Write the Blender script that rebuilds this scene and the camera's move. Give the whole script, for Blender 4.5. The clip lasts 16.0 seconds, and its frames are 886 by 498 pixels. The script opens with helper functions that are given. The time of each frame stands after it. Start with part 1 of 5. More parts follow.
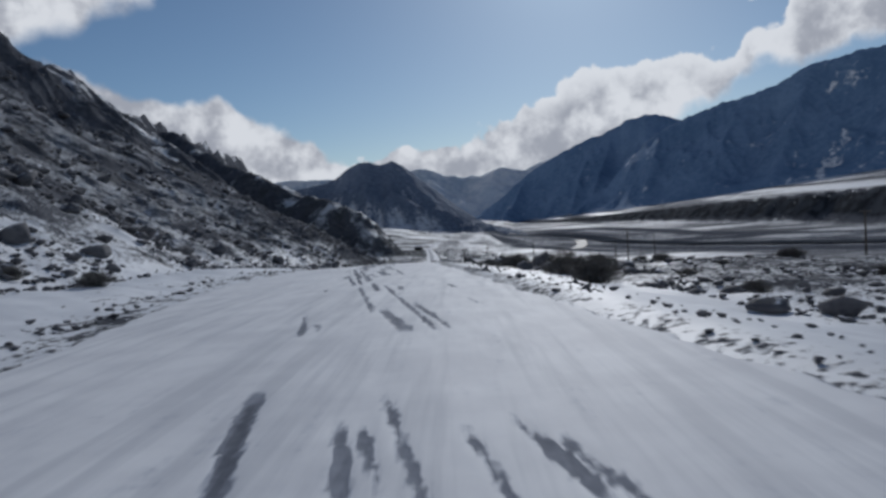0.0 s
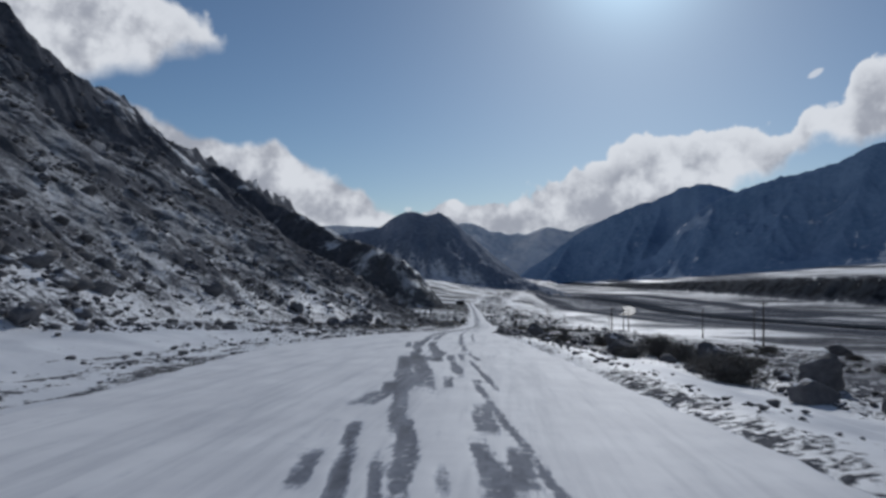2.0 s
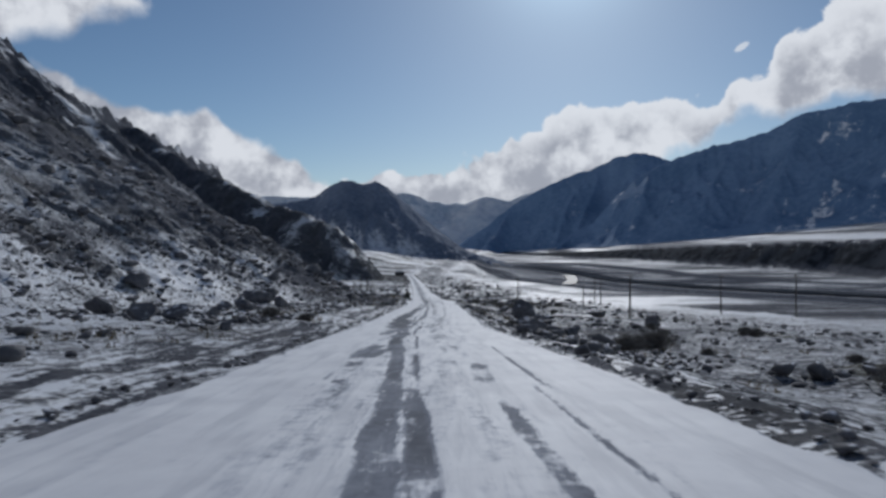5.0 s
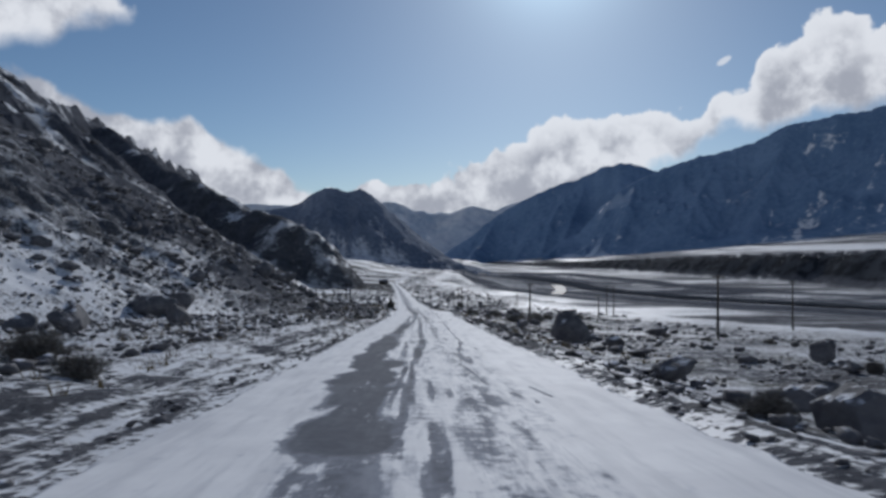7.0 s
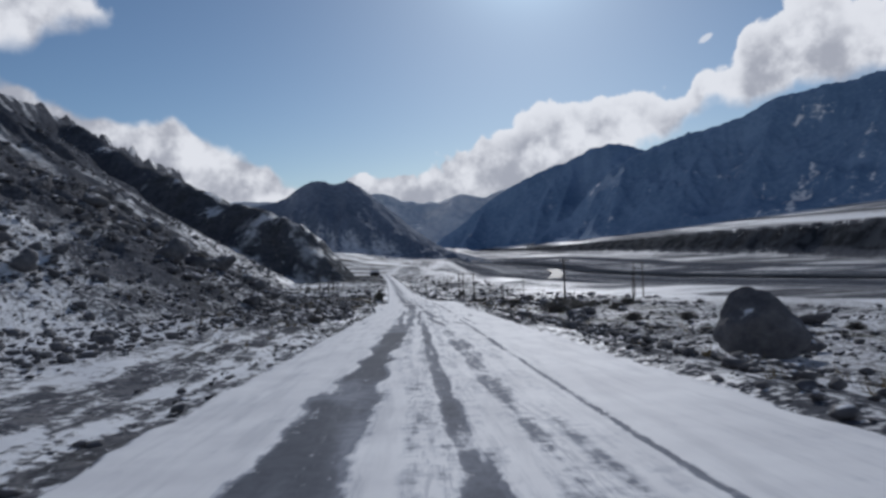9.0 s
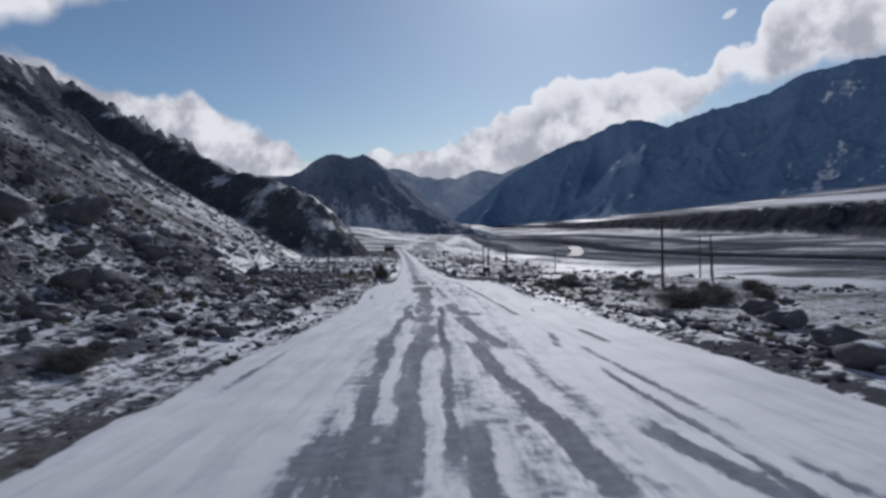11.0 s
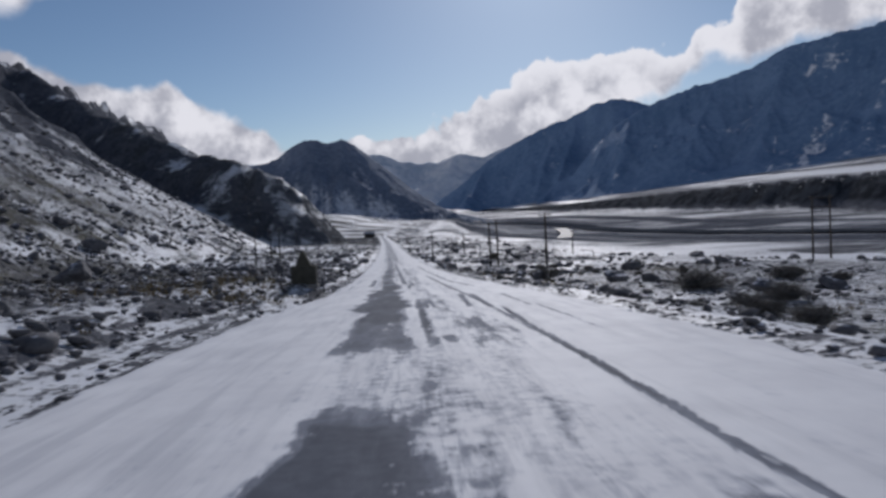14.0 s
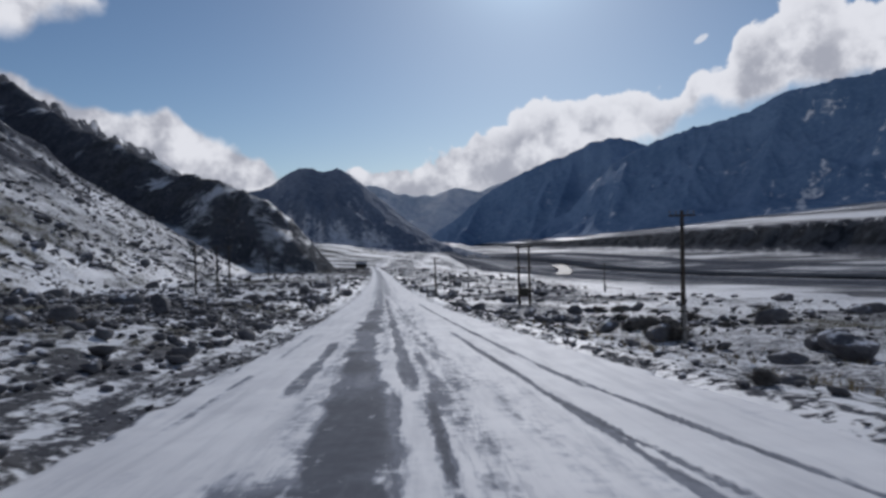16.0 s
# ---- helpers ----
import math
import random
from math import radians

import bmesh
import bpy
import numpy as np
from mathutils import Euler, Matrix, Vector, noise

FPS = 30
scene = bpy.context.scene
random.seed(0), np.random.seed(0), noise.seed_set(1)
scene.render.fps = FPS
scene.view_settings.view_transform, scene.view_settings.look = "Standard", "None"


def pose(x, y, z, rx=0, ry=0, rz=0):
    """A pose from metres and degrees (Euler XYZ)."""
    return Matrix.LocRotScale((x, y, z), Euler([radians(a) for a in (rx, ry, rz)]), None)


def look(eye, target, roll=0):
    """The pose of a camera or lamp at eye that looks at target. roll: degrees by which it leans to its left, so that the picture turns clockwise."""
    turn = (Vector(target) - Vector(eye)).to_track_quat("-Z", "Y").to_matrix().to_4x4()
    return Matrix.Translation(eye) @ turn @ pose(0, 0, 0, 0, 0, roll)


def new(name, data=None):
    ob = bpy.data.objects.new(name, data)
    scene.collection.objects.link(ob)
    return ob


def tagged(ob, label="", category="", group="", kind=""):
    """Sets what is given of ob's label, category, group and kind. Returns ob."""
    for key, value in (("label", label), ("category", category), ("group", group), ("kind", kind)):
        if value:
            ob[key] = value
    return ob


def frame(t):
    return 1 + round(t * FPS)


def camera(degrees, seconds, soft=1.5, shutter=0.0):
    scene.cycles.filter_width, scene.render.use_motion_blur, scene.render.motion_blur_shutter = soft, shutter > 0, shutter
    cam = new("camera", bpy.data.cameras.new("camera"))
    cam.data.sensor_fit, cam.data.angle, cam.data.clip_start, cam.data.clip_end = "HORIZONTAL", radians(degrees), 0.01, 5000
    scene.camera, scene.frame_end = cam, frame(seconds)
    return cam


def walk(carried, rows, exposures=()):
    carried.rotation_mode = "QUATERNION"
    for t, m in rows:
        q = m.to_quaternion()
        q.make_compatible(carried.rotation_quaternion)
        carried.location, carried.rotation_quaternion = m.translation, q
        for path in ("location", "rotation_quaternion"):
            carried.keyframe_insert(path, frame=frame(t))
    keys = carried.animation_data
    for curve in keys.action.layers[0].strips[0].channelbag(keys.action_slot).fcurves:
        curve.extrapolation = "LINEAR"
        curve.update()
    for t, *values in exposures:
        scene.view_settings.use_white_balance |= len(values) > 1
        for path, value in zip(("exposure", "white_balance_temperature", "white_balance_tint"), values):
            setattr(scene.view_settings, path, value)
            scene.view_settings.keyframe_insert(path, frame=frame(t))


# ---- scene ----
# ---- camera and its drive ----
cam = camera(63.0, 16.0, soft=3.0, shutter=0.15)
# seconds, x, y, z, yaw, pitch, roll
ROWS = [
    (0.0, 0.00, 0.00, 1.80, 1.01, -2.90, 4.05),
    (0.5, -1.18, 8.42, 1.66, 0.81, -3.02, 3.47),
    (1.0, -2.28, 16.85, 1.46, 1.26, 0.60, 2.82),
    (1.5, -3.30, 25.28, 1.20, 5.41, 1.58, -0.06),
    (2.0, -4.24, 33.73, 0.90, 4.18, 1.48, -0.20),
    (2.5, -5.11, 42.19, 0.53, 5.48, 1.09, 0.38),
    (3.0, -5.89, 50.65, 0.11, 5.33, -0.85, 2.01),
    (3.5, -6.59, 59.12, -0.36, 3.81, -0.84, 1.59),
    (4.0, -7.21, 67.60, -0.89, 2.29, -0.84, 1.17),
    (4.5, -7.74, 76.08, -1.46, 0.77, -0.83, 0.76),
    (5.0, -8.20, 84.57, -2.07, -0.75, -0.82, 0.34),
    (5.5, -8.58, 93.06, -2.72, -2.26, -0.81, -0.08),
    (6.0, -8.88, 101.56, -3.40, -1.97, 0.16, -0.75),
    (6.5, -9.11, 110.05, -4.10, -1.57, 2.61, -1.10),
    (7.0, -9.30, 118.55, -4.81, -1.97, -0.04, 0.00),
    (7.5, -9.44, 127.05, -5.53, -2.05, -4.05, 0.68),
    (8.0, -9.54, 135.55, -6.25, -1.85, 0.36, 2.03),
    (8.5, -9.60, 144.05, -6.96, -2.99, -0.41, 2.85),
    (9.0, -9.64, 152.55, -7.65, -2.65, -0.86, 2.68),
    (9.5, -9.64, 161.05, -8.32, -2.32, -1.31, 2.51),
    (10.0, -9.61, 169.55, -8.96, -1.98, -1.77, 2.34),
    (10.5, -9.57, 178.05, -9.58, -1.65, -2.22, 2.16),
    (11.0, -9.51, 186.55, -10.20, -1.31, -2.67, 1.99),
    (11.5, -9.43, 195.05, -10.80, -2.77, 1.24, -0.71),
    (12.0, -9.35, 203.55, -11.39, -2.14, 2.86, -1.23),
    (12.5, -9.28, 212.05, -11.97, -3.17, -1.46, 0.50),
    (13.0, -9.24, 220.55, -12.54, -1.84, -1.26, -0.29),
    (13.5, -9.25, 229.05, -13.10, -3.25, -3.25, 2.25),
    (14.0, -9.30, 237.55, -13.66, -2.57, -3.85, 3.50),
    (14.5, -9.39, 246.05, -14.23, -2.80, -4.38, 2.26),
    (15.0, -9.52, 254.55, -14.85, -2.43, -1.05, 2.34),
    (15.5, -9.69, 263.05, -15.49, -1.72, -1.43, 2.01),
    (16.0, -9.91, 271.54, -16.18, -3.23, -1.21, 1.69),
]


def drive_pose(x, y, z, yaw, pitch, roll):
    return pose(x, y, z, 0, 0, yaw) @ pose(0, 0, 0, pitch) @ pose(0, 0, 0, 0, roll) @ pose(0, 0, 0, 90)


walk(cam, [(t, drive_pose(x, y, z, a, b, c)) for t, x, y, z, a, b, c in ROWS], [(0, -0.12, 6000, 9), (5, -0.07, 5970, 9), (8, 0.01, 6000, 10), (11, 0.03, 6060, 12), (14, 0.02, 6120, 14), (16, 0.02, 6080, 12)])

# ---- sun ----
SUN_AZ, SUN_EL = radians(10.5), radians(24.5)
sun = new("sun", bpy.data.lights.new("sun", "SUN"))
sun.data.energy, sun.data.angle, sun.data.color = 2.1, radians(0.53), (1.0, 0.95, 0.89)
sun.matrix_world = look((0, 0, 0), (-math.sin(SUN_AZ) * math.cos(SUN_EL), -math.cos(SUN_AZ) * math.cos(SUN_EL), -math.sin(SUN_EL)))


# ---- node helpers ----
class Nodes:
    """Short way to write node trees."""

    def __init__(self, tree):
        self.t = tree
        tree.nodes.clear()

    def put(self, sock, value):
        if value is None:
            return
        if hasattr(value, "is_output"):
            self.t.links.new(value, sock)
        else:
            sock.default_value = value

    def add(self, kind, **props):
        n = self.t.nodes.new(kind)
        for k, v in props.items():
            setattr(n, k, v)
        return n

    def math(self, op, a, b=None, c=None, clamp=False):
        n = self.add("ShaderNodeMath", operation=op, use_clamp=clamp)
        for i, v in enumerate((a, b, c)):
            self.put(n.inputs[i], v)
        return n.outputs[0]

    def vec(self, op, a, b=None):
        n = self.add("ShaderNodeVectorMath", operation=op)
        self.put(n.inputs[0], a), self.put(n.inputs[1], b)
        return n.outputs[0]

    def noise(self, vector, scale, detail=4.0, rough=0.55, dist=0.0):
        n = self.add("ShaderNodeTexNoise")
        self.put(n.inputs["Vector"], vector)
        n.inputs["Scale"].default_value, n.inputs["Detail"].default_value = scale, detail
        n.inputs["Roughness"].default_value, n.inputs["Distortion"].default_value = rough, dist
        return n.outputs["Fac"]

    def span(self, v, a, b, lo=0.0, hi=1.0, smooth=True):
        n = self.add("ShaderNodeMapRange", interpolation_type="SMOOTHSTEP" if smooth else "LINEAR", clamp=True)
        for i, w in enumerate((v, a, b, lo, hi)):
            self.put(n.inputs[i], w)
        return n.outputs[0]

    def mix(self, f, a, b):
        n = self.add("ShaderNodeMix", data_type="RGBA")
        self.put(n.inputs[0], f)
        for s, v in ((n.inputs[6], a), (n.inputs[7], b)):
            self.put(s, (*v, 1.0) if isinstance(v, tuple) and len(v) == 3 else v)
        return n.outputs[2]

    def ramp(self, f, stops):
        n = self.add("ShaderNodeValToRGB")
        n.color_ramp.interpolation = "EASE"
        e = n.color_ramp.elements
        while len(e) < len(stops):
            e.new(0.5)
        for k, (p, v) in zip(e, stops):
            k.position, k.color = p, (v, v, v, 1)
        self.put(n.inputs[0], f)
        s = self.add("ShaderNodeSeparateColor")
        self.put(s.inputs[0], n.outputs[0])
        return s.outputs[0]

    def bump(self, height, strength, distance):
        n = self.add("ShaderNodeBump")
        n.inputs["Strength"].default_value, n.inputs["Distance"].default_value = strength, distance
        self.put(n.inputs["Height"], height)
        return n.outputs[0]

    def attr(self, name):
        return self.add("ShaderNodeAttribute", attribute_name=name).outputs["Fac"]


def material(name):
    m = bpy.data.materials.new(name)
    m.use_nodes = True
    n = Nodes(m.node_tree)
    b, o = n.add("ShaderNodeBsdfPrincipled"), n.add("ShaderNodeOutputMaterial")
    n.t.links.new(b.outputs[0], o.inputs[0])
    n.b = b
    return m, n


def finish(n, colour, rough, normal=None, spec=0.3, metal=0.0):
    n.put(n.b.inputs["Base Color"], (*colour, 1.0) if isinstance(colour, tuple) else colour)
    n.put(n.b.inputs["Roughness"], rough)
    n.put(n.b.inputs["Specular IOR Level"], spec)
    n.put(n.b.inputs["Metallic"], metal)
    n.put(n.b.inputs["Normal"], normal)


# ---- sky with its clouds ----
world = bpy.data.worlds.new("sky")
scene.world = world
world.use_nodes = True
w = Nodes(world.node_tree)
sky = w.add("ShaderNodeTexSky", sky_type="NISHITA", sun_disc=False)
sky.sun_elevation, sky.sun_rotation, sky.altitude = SUN_EL, SUN_AZ, 1800
sky.air_density, sky.dust_density, sky.ozone_density = 1.0, 0.95, 2.6
geo = w.add("ShaderNodeTexCoord").outputs["Generated"]
sep = w.add("ShaderNodeSeparateXYZ")
w.put(sep.inputs[0], geo)
az = w.math("DEGREES", w.math("ARCTAN2", sep.outputs[0], sep.outputs[1]))
el = w.math("DEGREES", w.math("ARCSINE", sep.outputs[2]))
u = w.span(az, -60.0, 60.0, smooth=False)
n_big = w.noise(geo, 7.0, 5.0, 0.55)


def billow(scale, amount):
    """Rounded heads of cloud, about zero on average."""
    v = w.add("ShaderNodeTexVoronoi", feature="SMOOTH_F1")
    w.put(v.inputs["Vector"], w.vec("ADD", geo, bend))
    v.inputs["Scale"].default_value, v.inputs["Smoothness"].default_value = scale, 0.35
    return w.math("MULTIPLY", w.math("SUBTRACT", 0.42, v.outputs["Distance"]), amount)


bend = w.add("ShaderNodeVectorMath", operation="SCALE")
stir = w.add("ShaderNodeTexNoise")
w.put(stir.inputs["Vector"], geo)
stir.inputs["Scale"].default_value, stir.inputs["Detail"].default_value = 26.0, 4.0
w.put(bend.inputs[0], stir.outputs["Color"])
bend.inputs["Scale"].default_value = 0.035
bend = bend.outputs[0]
heads, knobs = billow(20.0, 2.8), billow(50.0, 0.9)
wisps = w.math("MULTIPLY", w.math("SUBTRACT", w.noise(geo, 46.0, 5.0, 0.6), 0.5), 1.6)
puff = w.math("ADD", w.math("ADD", heads, knobs), w.math("ADD", wisps, w.math("MULTIPLY", w.math("SUBTRACT", n_big, 0.5), 2.2)))


def profile(pairs):
    """Elevation in degrees over azimuth, as a ramp."""
    return w.math("MULTIPLY", w.ramp(u, [((a + 60) / 120, e / 40) for a, e in pairs]), 40.0)


def bank(top, bottom, soft_top, soft_low, lumpy=1.0):
    t = w.math("SUBTRACT", w.math("ADD", profile(top), w.math("MULTIPLY", puff, lumpy)), el)
    b = w.math("SUBTRACT", el, w.math("ADD", profile(bottom), w.math("MULTIPLY", puff, 0.5)))
    return w.math("MULTIPLY", w.span(t, 0.0, soft_top), w.span(b, 0.0, soft_low)), t


right_mask, right_depth = bank(
    [(-60, 0.5), (-12, 2), (-6, 5.0), (-1.9, 5.7), (0.7, 6.0), (2.5, 6.5), (5.4, 7.2), (6.4, 8.0), (7.8, 9.0), (9.6, 10.3), (12, 10.8), (15.6, 10.7), (19.5, 10.7), (21.8, 10.4), (22.6, 11.8), (25.0, 12.2), (25.8, 13.8), (26.6, 15.0), (29.0, 15.9), (31, 16.1), (34, 15.2), (60, 18)],
    [(-60, 0.1), (14, 0.1), (17.5, 5.2), (19.2, 6.2), (21.2, 7.0), (22.3, 7.7), (23.2, 8.3), (25, 8.7), (33, 9.5), (60, 6)], 0.4, 1.2, 0.85)
left_mask, left_depth = bank(
    [(-60, 20), (-34, 13), (-28, 12.2), (-25.2, 11.3), (-22.5, 10.5), (-20.5, 9.9), (-18.8, 9.9), (-17.4, 10.4), (-16.4, 9.9), (-15.6, 8.8), (-14, 8.0), (-12.6, 7.4), (-11, 6.4), (-9.4, 5.2), (-7, 4.2), (0, 1), (60, 0.3)],
    [(-60, 0.1), (60, 0.1)], 0.8, 1.0, 0.45)
high_mask, high_depth = bank(
    [(-60, 33), (-40, 30), (-30, 22), (-25, 19.3), (-22.6, 18.7), (-21.2, 17.3), (-20.3, 15.8), (-19, 12), (60, 0)],
    [(-60, 10), (-36, 11), (-30, 12.6), (-26.6, 13.8), (-25, 15.0), (-22, 15.8), (-19, 17), (60, 30)], 0.9, 1.8, 0.6)
wx = w.math("DIVIDE", w.math("SUBTRACT", az, 23.2), 0.5)
wy = w.math("DIVIDE", w.math("SUBTRACT", w.math("SUBTRACT", el, 13.6), w.math("MULTIPLY", wx, 0.2)), 0.26)
wd = w.math("ADD", w.math("ADD", w.math("MULTIPLY", wx, wx), w.math("MULTIPLY", wy, wy)), w.math("MULTIPLY", puff, 0.35))
wisp_mask = w.span(wd, 1.0, 0.1, 0.0, 0.7)
mask = w.math("MAXIMUM", w.math("MAXIMUM", right_mask, left_mask), w.math("MAXIMUM", high_mask, wisp_mask))
deep = w.math("MAXIMUM", w.math("MAXIMUM", right_depth, left_depth), high_depth)
core = w.math("ADD", w.math("MULTIPLY", w.noise(geo, 11.0, 4.0, 0.55), 0.6), w.math("MULTIPLY", w.noise(w.vec("ADD", geo, (0.013, 0.0, 0.03)), 30.0, 6.0, 0.6), 0.4))
core = w.math("SUBTRACT", core, w.math("MULTIPLY", w.math("ADD", heads, knobs), 0.05))
grey = w.math("MULTIPLY", w.span(deep, 0.5, 3.0), w.span(core, 0.43, 0.62))
cloud = w.mix(grey, (1.0, 0.985, 0.985), (0.50, 0.505, 0.55))
skyc = w.add("ShaderNodeBackground")
w.put(skyc.inputs[0], w.vec("MULTIPLY", sky.outputs[0], (0.965, 1.0, 0.985)))
skyc.inputs[1].default_value = 0.0545
cl = w.add("ShaderNodeBackground")
w.put(cl.inputs[0], cloud)
cl.inputs[1].default_value = 0.75
both = w.add("ShaderNodeMixShader")
w.put(both.inputs[0], mask)
w.t.links.new(skyc.outputs[0], both.inputs[1])
w.t.links.new(cl.outputs[0], both.inputs[2])
# the bright aureole of hazy air round the sun
toward = w.add("ShaderNodeVectorMath", operation="DOT_PRODUCT")
w.put(toward.inputs[0], geo)
toward.inputs[1].default_value = (math.sin(SUN_AZ) * math.cos(SUN_EL), math.cos(SUN_AZ) * math.cos(SUN_EL), math.sin(SUN_EL))
near = w.math("MAXIMUM", toward.outputs["Value"], 0.0)
halo = w.add("ShaderNodeBackground")
halo.inputs[0].default_value = (0.66, 0.925, 1.0, 1)
w.put(halo.inputs[1], w.math("ADD", w.math("MULTIPLY", w.math("POWER", near, 230.0), 0.62), w.math("MULTIPLY", w.math("POWER", near, 45.0), 0.08)))
total = w.add("ShaderNodeAddShader")
w.t.links.new(both.outputs[0], total.inputs[0])
w.t.links.new(halo.outputs[0], total.inputs[1])
w.t.links.new(total.outputs[0], w.add("ShaderNodeOutputWorld").inputs[0])


# ---- the lie of the land ----
def lattice(ix, iy, seed):
    h = (ix * 374761393 + iy * 668265263 + seed * 974634777) & 0xFFFFFFFF
    h = ((h ^ (h >> 13)) * 1274126177) & 0xFFFFFFFF
    return ((h ^ (h >> 16)) & 0xFFFF) / 32767.5 - 1.0


def vnoise(x, y, seed=0):
    """Smooth noise, -1 to 1, with cells 1 wide."""
    x, y = np.asarray(x, float), np.asarray(y, float)
    ix, iy = np.floor(x).astype(np.int64), np.floor(y).astype(np.int64)
    fx, fy = x - ix, y - iy
    fx, fy = fx * fx * fx * (fx * (fx * 6 - 15) + 10), fy * fy * fy * (fy * (fy * 6 - 15) + 10)
    a, b = lattice(ix, iy, seed), lattice(ix + 1, iy, seed)
    c, d = lattice(ix, iy + 1, seed), lattice(ix + 1, iy + 1, seed)
    return (a + (b - a) * fx) * (1 - fy) + (c + (d - c) * fx) * fy


def fbm(x, y, octaves=5, gain=0.5, seed=0):
    s, amp = 0.0, 1.0
    for i in range(octaves):
        s = s + amp * vnoise(x * 2.03 ** i + 17.1 * i, y * 2.03 ** i - 9.7 * i, seed + i)
        amp *= gain
    return s * 0.6


def ridged(x, y, octaves=5, gain=0.55, seed=40):
    s, amp = 0.0, 1.0
    for i in range(octaves):
        s = s + amp * (1 - 2.2 * np.abs(vnoise(x * 2.07 ** i + 5.3 * i, y * 2.07 ** i + 3.9 * i, seed + i)))
        amp *= gain
    return s * 0.5


def sstep(v, a, b):
    t = np.clip((v - a) / (b - a), 0, 1)
    return t * t * (3 - 2 * t)


# heading and fall of the road, in degrees, every 34 m
TURN = [-8.23, -6.11, -3.89, -1.74, -0.51, 0.28, 0.62, -0.46, -1.58]
FALL = [-0.79, -2.26, -3.75, -4.7, -4.87, -4.24, -3.93, -3.73, -4.75]
_s = np.arange(0, 272.1, 1.0)
_a = np.interp(_s, np.arange(9) * 34.0, TURN)
_b = np.interp(_s, np.arange(9) * 34.0, FALL)
_x = np.concatenate([[0], np.cumsum(np.sin(np.radians(_a)))[:-1]])
_y = np.concatenate([[0], np.cumsum(np.cos(np.radians(_a)))[:-1]])
_z = np.concatenate([[0], np.cumsum(np.tan(np.radians(_b)))[:-1]])
_y2 = np.arange(276, 4400, 4.0)
_d = _y2 - _y[-1]
_x2 = _x[-1] - 0.026 * _d - 1.7e-5 * _d ** 2 + 1.6e-4 * np.maximum(_d - 760, 0) ** 2
_x2 = np.where(_d > 1300, _x2[np.searchsorted(_d, 1300)] + 0.1 * (_d - 1300), _x2)
_z2 = _z[-1] - 0.035 * np.minimum(_d, 1000) - 5.6 * (1 - np.exp(-_d / 120))
RXY = (np.concatenate([[-400], _y, _y2]), np.concatenate([[59], _x, _x2]))
RZY = (np.concatenate([[-400], _y, _y2]), np.concatenate([[0], _z, _z2]))


def road_x(y):
    return np.interp(y, *RXY)


def road_z(y):
    return np.interp(y, *RZY)


LEFT_Y = [-40, 0, 15, 35, 50, 65, 80, 100, 130, 160, 200, 222, 240, 260, 275, 300, 340, 4400]
LEFT_X = [-6.0, -6.0, -6.2, -7.1, -6.8, -7.4, -6.0, -4.5, -3.8, -4.1, -4.3, -4.1, -5.2, -5.2, -4.0, -4.0, -4.0, -4.2]
RIGHT_Y = [-40, 0, 20, 50, 75, 100, 130, 150, 200, 225, 250, 270, 290, 350, 4400]
RIGHT_X = [4.9, 4.9, 4.7, 4.7, 4.9, 5.1, 4.8, 5.5, 5.6, 5.3, 6.2, 6.1, 5.6, 5.0, 4.5]
# foot of the scree, left of the road's line
TOE_Y = [-100, 0, 50, 80, 120, 170, 215, 250, 290, 370, 500, 640, 712, 760, 850, 1000, 1300, 1900, 4400]
TOE_D = [14, 14, 14, 18, 30, 26, 13, 15, 30, 44, 56, 70, 74, 110, 190, 270, 330, 420, 900]
# crest of the hillside
CREST_Y = [-200, 100, 439, 718, 1118, 1818, 2200, 4400]
CREST_X = [-190, -205, -246, -349, -426, -523, -640, -900]
CREST_Z = [120, 118, 116, 140, 162, 168, 120, 60]
SPUR = [(-86, 708, -30), (-91, 713, -6), (-106, 735, 12), (-122, 750, 19), (-159, 785, 26), (-187, 805, 41), (-241, 850, 69), (-277, 880, 77), (-332, 930, 114), (-422, 1000, 160)]
LOWER = -75.0


def spur(x, y):
    best = np.full(np.shape(x), -1e9)
    for (x0, y0, z0), (x1, y1, z1) in zip(SPUR, SPUR[1:]):
        dx, dy = x1 - x0, y1 - y0
        t = np.clip(((x - x0) * dx + (y - y0) * dy) / (dx * dx + dy * dy), 0, 1)
        d = np.hypot(x - x0 - t * dx, y - y0 - t * dy)
        best = np.maximum(best, z0 + t * (z1 - z0) - 0.95 * (np.sqrt(d * d + 100) - 10) - 0.002 * d * d)
    return best


RIVER = [(1700, 250), (950, 690), (590, 985), (400, 1206), (320, 1420), (310, 1700), (250, 2050), (60, 2000), (-60, 2050), (-40, 2600)]


def river_distance(x, y):
    best = np.full(np.shape(x), 1e9)
    for (x0, y0), (x1, y1) in zip(RIVER, RIVER[1:]):
        dx, dy = x1 - x0, y1 - y0
        t = np.clip(((x - x0) * dx + (y - y0) * dy) / (dx * dx + dy * dy), 0, 1)
        best = np.minimum(best, np.hypot(x - x0 - t * dx, y - y0 - t * dy))
    return best


